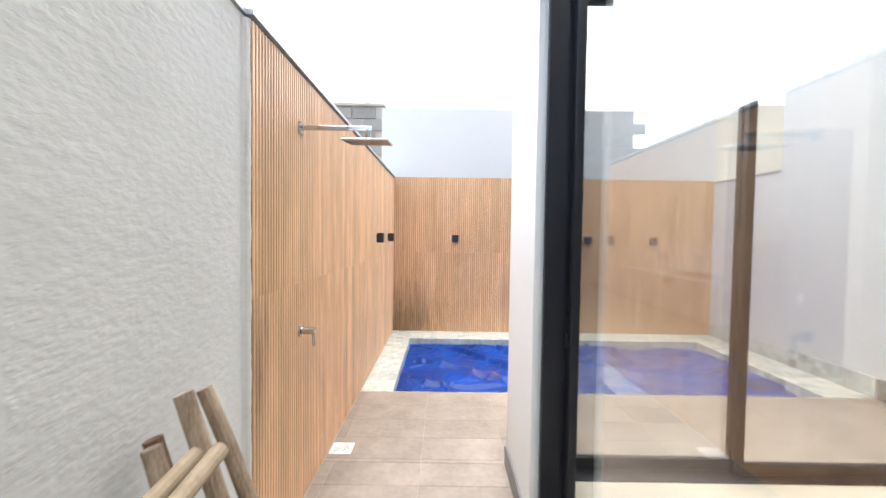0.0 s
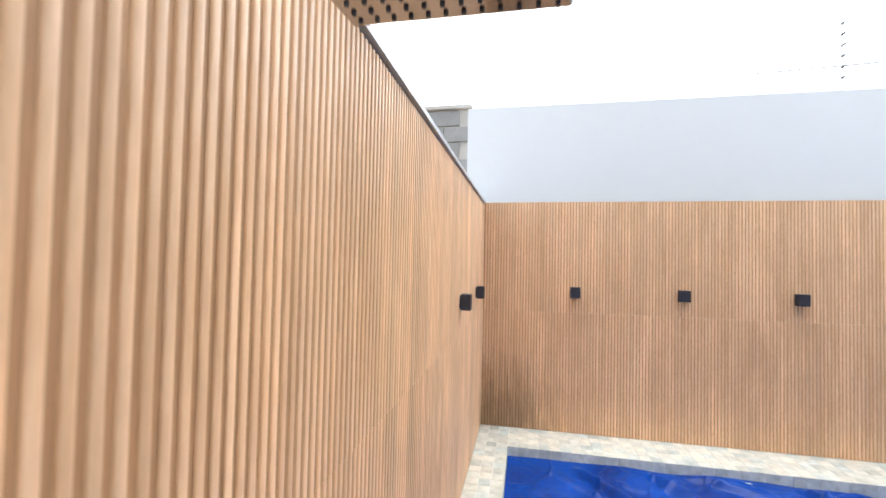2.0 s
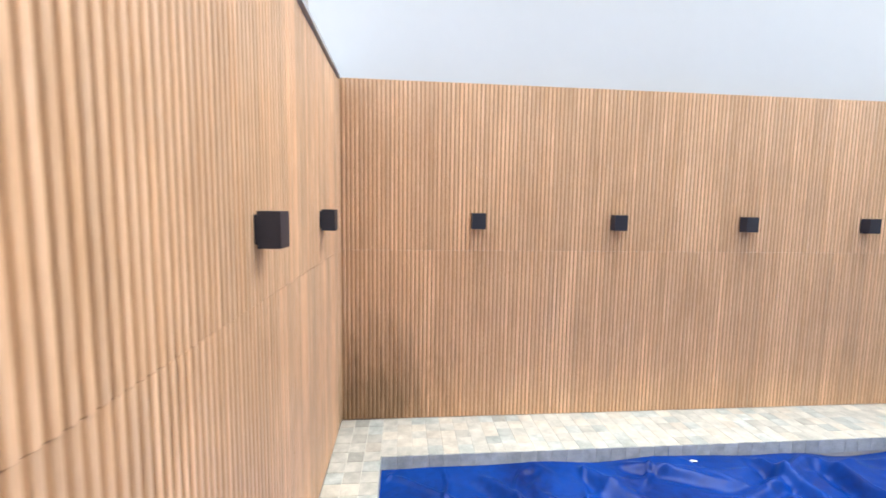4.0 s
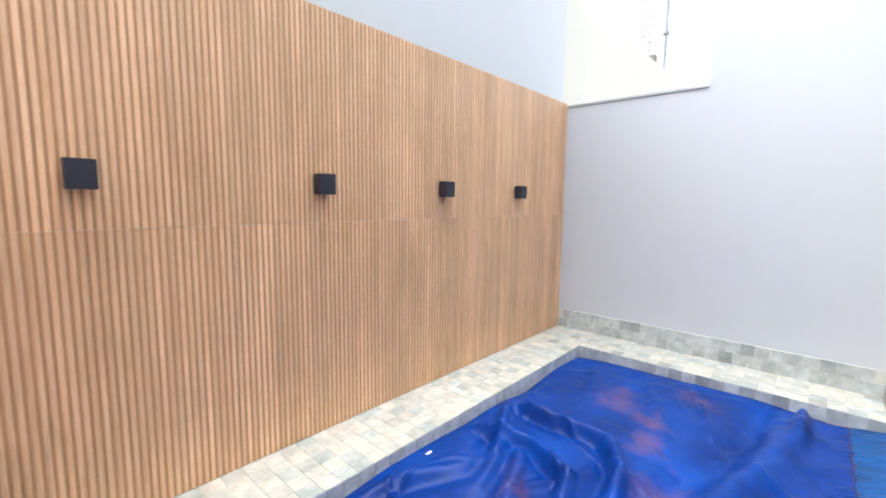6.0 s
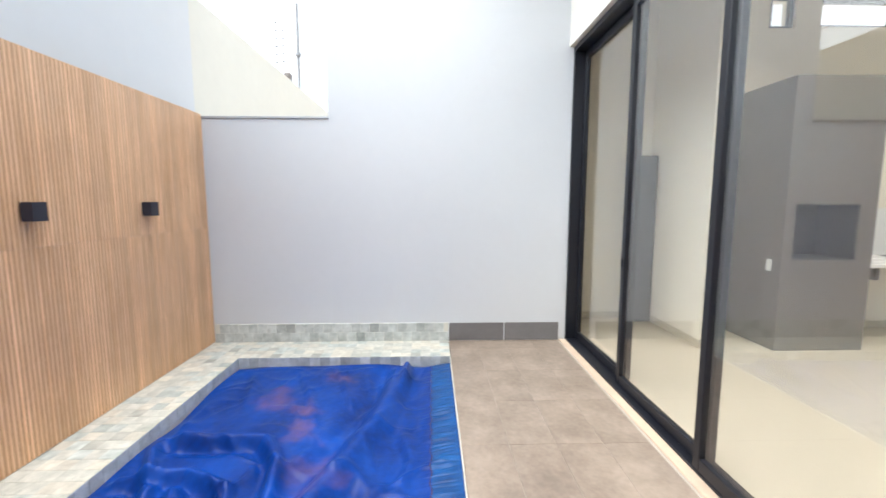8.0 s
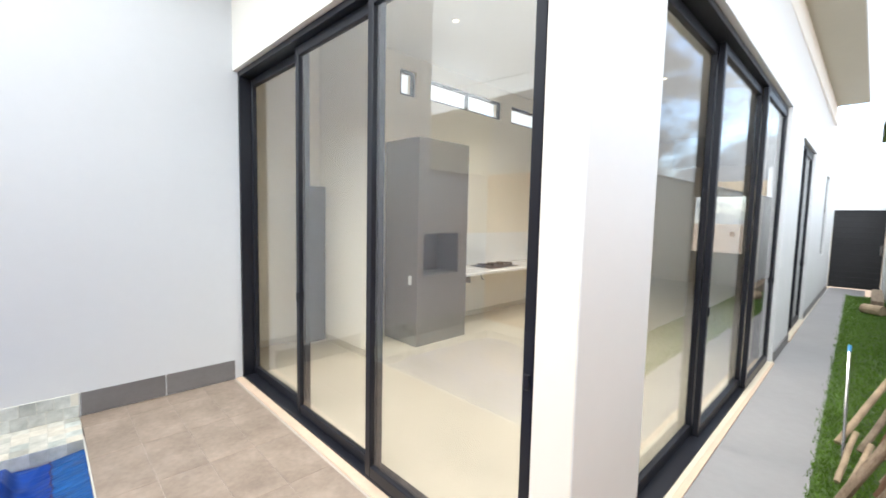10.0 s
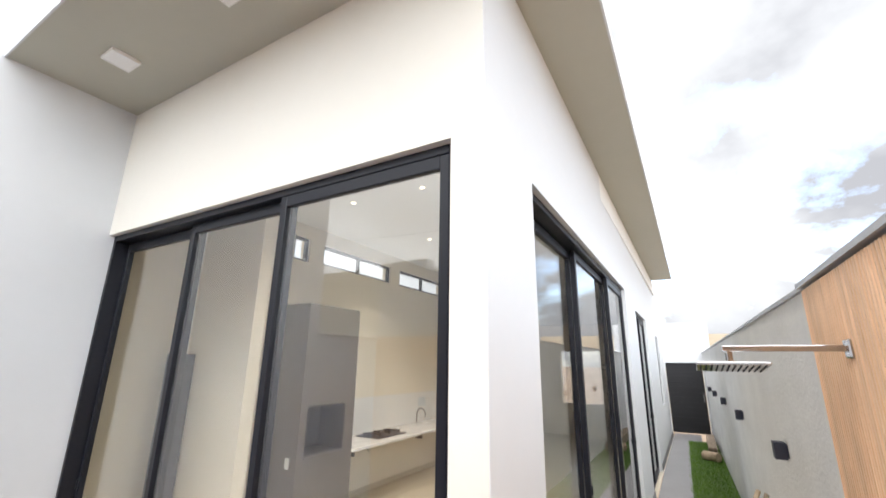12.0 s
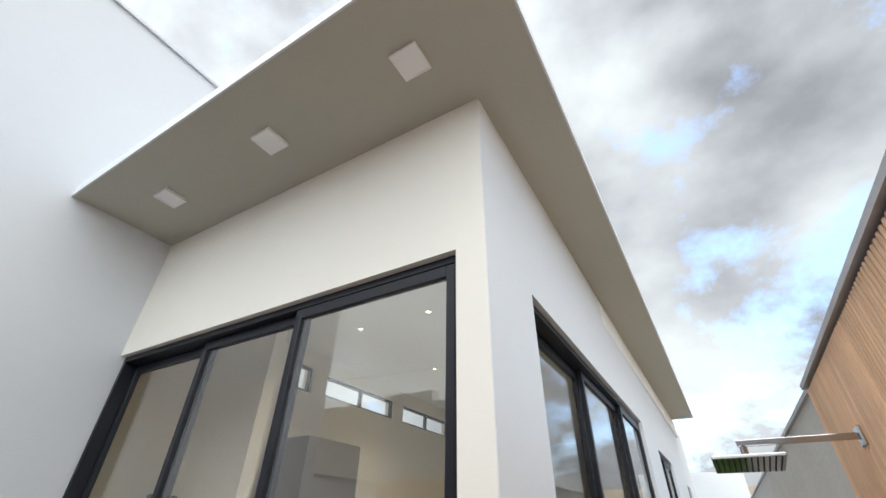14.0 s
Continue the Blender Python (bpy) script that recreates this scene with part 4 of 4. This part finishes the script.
for k in range(26000):
    y = 1.5 - 11.5 * rng.random() ** 1.5
    a, b = wall_x(y) + 0.01, grass_edge(y) + 0.02 * rng.standard_normal()
    x = a + (b - a) * rng.random()
    h, w, t = 0.022 + 0.022 * rng.random(), 0.004, rng.random() * 6.283
    lx, ly = 0.012 * rng.standard_normal(), 0.012 * rng.standard_normal()
    i = len(verts)
    verts += [(x - w * math.cos(t), y - w * math.sin(t), -0.002), (x + w * math.cos(t), y + w * math.sin(t), -0.002), (x + lx, y + ly, h)]
    faces.append((i, i + 1, i + 2))
me = bpy.data.meshes.new("lawn")
me.from_pydata(verts, [], faces)
me.materials.append(M_GRASS)
tagged(new("lawn", me), "strip of short bright green turf beside the paving", "lawn", kind="stuff")


def pole(a, b, r0, r1, material, label, k):
    """A slightly crooked round pole from a to b."""
    a, b = Vector(a), Vector(b)
    d = b - a
    q = d.to_track_quat("Z", "Y").to_matrix()
    bm = bmesh.new()
    n, m = 12, 9
    rings = []
    for j in range(m):
        f = j / (m - 1)
        c = d * f + q @ Vector((0.012 * noise.noise((f * 2, k, 0)), 0.012 * noise.noise((f * 2, k, 5)), 0))
        ring = []
        for i in range(n):
            t = 6.2832 * i / n
            r = (r0 + (r1 - r0) * f) * (1 + 0.08 * noise.noise((3 * math.cos(t), 3 * math.sin(t) + k, f * 6)))
            ring.append(bm.verts.new(c + q @ Vector((r * math.cos(t), r * math.sin(t), 0))))
        rings.append(ring)
    for j in range(m - 1):
        for i in range(n):
            bm.faces.new((rings[j][i], rings[j][(i + 1) % n], rings[j + 1][(i + 1) % n], rings[j + 1][i]))
    bm.faces.new(rings[0][::-1])
    bm.faces.new(rings[-1])
    ob = part("wooden_pole", bm, material)
    ob.location = a
    return tagged(ob, label, "pole", group="leaning poles")


POLES = [
    ((0.00, 1.06, 0.03), (-0.425, 1.09, 1.115), 0.026, 0.025, M_BARK),
    ((-0.03, 0.98, 0.03), (-0.437, 1.01, 1.13), 0.029, 0.028, M_BARK),
    ((-0.21, 1.06, 0.03), (-0.548, 1.06, 0.99), 0.030, 0.028, M_REDBARK),
    ((-0.19, 0.94, 0.03), (-0.505, 1.00, 1.00), 0.030, 0.028, M_BARK),
    ((-0.20, 0.68, 0.03), (-0.555, 0.70, 0.86), 0.030, 0.027, M_BARK),
    ((-0.24, 0.45, 0.03), (-0.555, 0.45, 0.80), 0.028, 0.026, M_REDBARK),
    ((-0.26, 0.22, 0.03), (-0.550, 0.23, 0.72), 0.028, 0.026, M_BARK),
    ((-0.24, 0.72, 0.03), (-0.555, 0.31, 1.00), 0.028, 0.026, M_REDBARK),
    ((-0.26, 0.30, 0.03), (-0.552, -0.04, 0.92), 0.028, 0.026, M_REDBARK),
    ((-0.29, -0.20, 0.03), (-0.548, -0.40, 0.84), 0.027, 0.025, M_BARK),
    ((-0.236, -0.236, 0.03), (-0.540, -0.90, 0.73), 0.027, 0.024, M_REDBARK),
    ((-0.145, -0.214, 0.03), (-0.525, -0.78, 0.91), 0.027, 0.024, M_BARK),
    ((-0.017, -0.263, 0.03), (-0.500, -1.30, 0.82), 0.028, 0.026, M_PALE),
    ((-0.325, 0.98, 1.01), (-0.400, -1.00, 0.72), 0.024, 0.022, M_PALE),
    ((-0.375, 0.97, 1.00), (-0.455, -0.64, 0.74), 0.022, 0.021, M_PALE),
    ((-0.05, 0.42, 0.03), (-0.11, 0.08, 0.27), 0.022, 0.020, M_PALE),
    ((-0.10, 0.55, 0.03), (-0.19, 0.20, 0.26), 0.022, 0.020, M_PALE),
]
for k, (a, b, r0, r1, m) in enumerate(POLES):
    pole(a, b, 0.86 * r0, 0.86 * r1, m, {"peeled_pole_wood": "weathered grey-brown wooden pole leaning on the boundary wall", "red_bark": "reddish barked wooden pole leaning on the wall", "pale_pole_wood": "pale peeled wooden pole leaning across the others"}[m.name], k * 3.7)
tagged(part("blue_cloth", boxes((-0.475, -0.45, -0.10, -0.04, 0.77, 0.84), bevel=0.010), mat("blue_cloth", (0.10, 0.30, 0.62), 0.8)), "scrap of blue cloth caught between the poles", "cloth")
rake = thing("lawn_rake", "thin pale metal rod with a blue top, standing in the turf", "rod")
bm = bmesh.new()
tube(bm, (-0.06, 0.05, 0.0), (-0.03, -0.55, 0.70), 0.010, n=8)
part("shaft", bm, M_CHROME, rake)
bm = bmesh.new()
tube(bm, (-0.03, -0.55, 0.70), (-0.028, -0.60, 0.74), 0.013, n=8)
part("grip", bm, mat("blue_plastic", (0.05, 0.25, 0.5), 0.5), rake)
tagged(part("wooden_board", boxes((-0.34, -0.16, -9.8, -7.6, 0.02, 0.24), bevel=0.01), M_BARK), "grey weathered board lying along the boundary wall", "board")
log = pole((-0.33, -7.25, 0.10), (-0.06, -7.45, 0.10), 0.10, 0.095, M_PALE, "short thick sawn log lying on the turf", 50)
log["category"] = "log"

# ---- wall top fence, neighbours ----
def fence_post(x, z, h, label):
    ob = thing("fence_post", label, "fence post")
    bm = bmesh.new()
    tube(bm, (x, 6.7, z), (x, 6.7, z + h), 0.006, n=8)
    part("rod", bm, M_CAP, ob)
    for i in range(6):
        bm = bmesh.new()
        zz = z + 0.15 + i * (h - 0.2) / 6
        tube(bm, (x, 6.70, zz), (x, 6.655, zz), 0.012, 0.007, n=8)
        part("insulator", bm, M_WIRE, ob)
    return ob


fence_post(2.90, 3.50, 0.85, "thin electric fence post with dark insulators on the wall")
fence_post(7.10, 3.63, 0.95, "thin electric fence post with dark insulators on the wall")
fence_post(7.42, 3.63, 0.95, "thin electric fence post with dark insulators on the wall")
mast = thing("antenna_mast", "slim grey metal mast on the neighbouring wall", "mast")
bm = bmesh.new()
tube(bm, (8.30, 6.7, 3.63), (8.30, 6.7, 5.22), 0.030, n=10)
tube(bm, (8.30, 6.7, 4.28), (8.30, 6.7, 4.33), 0.055, n=10)
part("tube", bm, mat("weathered_steel", (0.30, 0.31, 0.32), 0.6, 0.3), mast)
tagged(part("junction_box", boxes((7.66, 7.80, 6.66, 6.78, 3.63, 3.80), bevel=0.02), M_TAUPE), "small brown junction box on the wall top", "junction box")
def cable_point(f):
    return Vector((-7 + 26 * f, 14, 6.6 + 0.9 * f - 1.0 * (0.25 - (f - 0.5) ** 2)))


bm = bmesh.new()
rings = []
for i in range(49):
    c = cable_point(-0.69 + 2.69 * i / 48)
    rings.append([bm.verts.new(c + Vector((0, 0.012 * math.cos(k * 1.2566), 0.012 * math.sin(k * 1.2566)))) for k in range(5)])
for r0, r1 in zip(rings, rings[1:]):
    for k in range(5):
        bm.faces.new((r0[k], r0[(k + 1) % 5], r1[(k + 1) % 5], r1[k]))
tagged(part("overhead_cable", bm, M_WIRE), "thin dark power cable crossing the sky", "cable")
# poles out of view, added only to hold up the cable's ends
for f in (-0.69, 2.0):
    c = cable_point(f)
    bm = bmesh.new()
    tube(bm, (c.x, c.y, -0.45), (c.x, c.y, c.z + 0.02), 0.13, 0.09, n=14)
    tagged(part("utility_pole", bm, M_MORTAR), "unseen grey concrete pole added to hold the power cable", "utility pole")

# concrete block wall beyond the corner
blocks = thing("wall_blocks", "unplastered grey concrete block wall of the neighbour", "wall", kind="structure")
part("mortar", boxes((-1.75, -0.83, 6.99, 7.10, -0.45, 3.63)), M_MORTAR, blocks)
part("coping", boxes((-1.78, -0.80, 6.94, 7.14, 3.632, 3.68), bevel=0.005), M_MORTAR, blocks)
bmesh_block = boxes((-0.192, 0.192, -0.02, 0.02, -0.092, 0.092), bevel=0.006)
me_block = finish(bmesh_block, "concrete_block")
me_block.materials.append(M_BLOCK)
for r in range(8):
    for c in range(3):
        x = -1.55 + c * 0.40 - (0.2 if r % 2 else 0)
        if x > -1.0 + 0.06:
            continue
        o = new("concrete_block", me_block)
        o.parent = blocks
        o.location = (x, 6.985, 3.52 - r * 0.2)

# ---- slatted cladding ----
def slat_mesh(name, length, w):
    """Fluted batten with slanted flanks, its back at y = 0, front at y = -0.005, z from 0 up."""
    bm = bmesh.new()
    prof = [(-1.2 * w, 0.0), (-1.08 * w, -0.0022), (-0.9 * w, -0.0037), (-0.5 * w, -0.0045), (0.0, -0.0047), (0.5 * w, -0.0045), (0.9 * w, -0.0037), (1.08 * w, -0.0022), (1.2 * w, 0.0)]
    lo = [bm.verts.new((x, y, 0)) for x, y in prof]
    hi = [bm.verts.new((x, y, length)) for x, y in prof]
    for i in range(len(prof) - 1):
        bm.faces.new((lo[i], lo[i + 1], hi[i + 1], hi[i]))
    bm.faces.new(lo[::-1])
    bm.faces.new(hi)
    me = finish(bm, name)
    me.materials.append(M_SLAT)
    return me


SEAM = 1.252
low, high = SEAM - 0.0062, WALL_TOP - SEAM - 0.002
PITCH = 0.030
def cladding(name, m, length, me, z, h, label):
    ob = thing(name, label, "cladding", m, kind="structure")
    part("backing", boxes((0, length, 0.0, 0.012, z, z + h - 0.001)), M_GROOVE_SHADED, ob)
    for i in range(round(length / PITCH)):
        s = new("slat", me)
        s.parent = ob
        s.location = ((i + 0.5) * PITCH, 0.0008 * math.sin(i * 12.9 + z * 7), z)
    return ob


NORTH_TOP = 0.028                              # the north cladding stands a little taller
for row, z, h, n in (("lower", 0.005, SEAM - 0.006, low), ("upper", SEAM, high, high)):
    extra = NORTH_TOP if row == "upper" else 0.0
    cladding("cladding_north_" + row, Matrix.Translation((XW - 0.02, YN + 0.005, 0)), XE - XW + 0.02, slat_mesh("slat", n + extra, 0.0080), z, h + extra, row + " row of oak-coloured slats cladding the wall behind the pool")
    cladding("cladding_west_" + row, Matrix.Translation((XW - 0.005, 1.72, 0)) @ Matrix.Rotation(radians(90), 4, "Z"), YN - 1.72 + 0.02, slat_mesh("slat", n, 0.0080), z, h, row + " row of oak-coloured slats cladding the boundary wall")

# ---- stone tiles round the pool ----
def tile_mesh(name, sx, sy, sz, material, bev=0.003):
    me = finish(boxes((-sx / 2, sx / 2, -sy / 2, sy / 2, -sz, 0), bevel=bev), name)
    me.materials.append(material)
    return me


stone = tile_mesh("stone_tile", 0.0985, 0.0985, 0.02, M_STONE, 0.002)
stones = [stone] * 6 + [tile_mesh("stone_tile", 0.0985, 0.0985, 0.02, M_STONE_WARM, 0.002)] * 3 + [tile_mesh("stone_tile", 0.0985, 0.0985, 0.02, M_STONE_GREEN, 0.002)] * 2
rim = tile_mesh("rim_tile", 0.0985, 0.0985, 0.02, M_RIM, 0.002)
def deck(name, x0, x1, y0, y1, label):
    ob = thing(name, label, "pool deck", kind="structure")
    part("bed", boxes((x0, x1, y0, y1, -0.42, -0.001)), M_TGROUT, ob)
    nx, ny = max(1, round((x1 - x0) / 0.1)), max(1, round((y1 - y0) / 0.1))
    for i in range(nx):
        for j in range(ny):
            o = new("stone_tile", random.choice(stones))
            o.parent = ob
            o.location = (x0 + (i + 0.5) * (x1 - x0) / nx, y0 + (j + 0.5) * (y1 - y0) / ny, 0.002 + 0.0012 * random.random())
            o.rotation_euler = (radians(random.uniform(-0.2, 0.2)), radians(random.uniform(-0.2, 0.2)), radians(90 * random.randrange(4)))
    return ob


deck("deck_west", XW, PX0, PY0, YN, "pale green stone mosaic beside the pool")
deck("deck_north", PX0, XE, PY1, YN, "pale green stone mosaic behind the pool")
deck("deck_east", PX1, XE, PY0, PY1, "pale green stone mosaic beside the tall wall")
def upright(name, p0, p1, z0, rows, label, mesh, step):
    """Rows of tiles standing on the line p0-p1, seen from its right."""
    ob = thing(name, label, "tile trim", kind="structure")
    p0, p1 = Vector(p0), Vector(p1)
    d = p1 - p0
    n = max(1, round(d.length / step))
    a = math.atan2(d.y, d.x)
    if rows > 1:
        bed = part("bed", boxes((0, d.length, 0.004, 0.011, 0, rows * 0.1005)), M_TGROUT, ob)
        bed.matrix_basis = Matrix.Translation((p0.x, p0.y, z0)) @ Matrix.Rotation(a, 4, "Z")
    for r in range(rows):
        for i in range(n - r % 2):
            o = new("tile", mesh)
            o.parent = ob
            c = p0 + d * ((i + (1.0 if r % 2 else 0.5)) / n)
            o.matrix_basis = Matrix.Translation((c.x, c.y, z0 + (r + 0.5) * 0.1005)) @ Matrix.Rotation(a, 4, "Z") @ Matrix.Rotation(radians(90), 4, "X")
    return ob


upright("pool_rim_north", (PX0, PY1 - 0.005), (PX1, PY1 - 0.005), -0.1005, 1, "row of stone tiles lining the pool's rim", rim, 0.1)
upright("pool_rim_east", (PX1 - 0.005, PY1), (PX1 - 0.005, PY0), -0.1005, 1, "row of stone tiles lining the pool's rim", rim, 0.1)
upright("pool_rim_west", (PX0 + 0.005, PY0), (PX0 + 0.005, PY1), -0.1005, 1, "row of stone tiles lining the pool's rim", rim, 0.1)
upright("baseboard_stone", (XE - 0.012, YN - 0.01), (XE - 0.012, PY0), 0.002, 2, "two rows of stone tiles at the wall's foot", rim, 0.1)
part("edge_strip", boxes((PX0, PX1, PY0 - 0.001, PY0 + 0.005, -0.03, 0.003)), M_TGROUT, thing("trim", "thin pale stone strip edging the pool towards the paving", "edge trim", kind="structure"))
skirt = tile_mesh("skirting_tile", 0.597, 0.196, 0.012, M_SKIRT, 0.002)
sk = thing("baseboard", "dark grey tile skirting at the wall's foot", "skirting", kind="structure")
for c, w, a in (((XE - 0.010, PY0 - 0.31), 1, -90), ((XE - 0.010, PY0 - 0.92), 1, -90)):
    o = new("skirting_tile", skirt)
    o.parent = sk
    o.matrix_basis = Matrix.Translation((c[0], c[1], 0.102)) @ Matrix.Rotation(radians(a), 4, "Z") @ Matrix.Rotation(radians(90), 4, "X")
part("pillar_skirting", boxes((XH - 0.012, XH - 0.0, YS - 0.70, YS - 0.0, 0.0, 0.13), (XH - 0.012, 0.838, YS + 0.001, YS + 0.012, 0.0, 0.13), bevel=0.002), M_SKIRT, sk)
part("passage_skirting", boxes((0.655, 0.669, -3.6, -2.35, 0.0, 0.13), (0.67, 0.68, -10.8, -5.7, 0.0, 0.13)), M_SKIRT, sk)

# ---- courtyard floor tiles ----
FX, FY = 0.582, 0.30
fl = thing("floor", "grey stone-look porcelain tiles of the courtyard", "floor", kind="structure")
def cut_tile(x0, x1, y0, y1):
    if x1 - x0 < 0.02 or y1 - y0 < 0.02:
        return
    part("floor_tile", boxes((x0 + 0.001, x1 - 0.001, y0 + 0.001, y1 - 0.001, -0.012, 0.0), bevel=0.0012), M_FLOOR, fl)
X0, Y0 = 0.068, 3.085
for i in range(-2, 8):
    for j in range(-6, 4):
        x0, x1, y0, y1 = X0 + i * FX, X0 + (i + 1) * FX, Y0 + j * FY, Y0 + (j + 1) * FY
        x0, x1, y0, y1 = max(x0, XW), min(x1, XE - 0.003), max(y0, 1.5), min(y1, PY0)
        if x1 <= x0 or y1 <= y0:
            continue
        if y1 <= YS + 0.03:
            x1 = min(x1, XH - 0.001)
        elif y0 < YS + 0.03:
            cut_tile(x0, min(x1, XH - 0.001), y0, YS + 0.0)
            y0 = YS + (0.027 if x1 > 0.85 else 0.002)
        if x1 > x0:
            cut_tile(x0, x1, y0, y1)
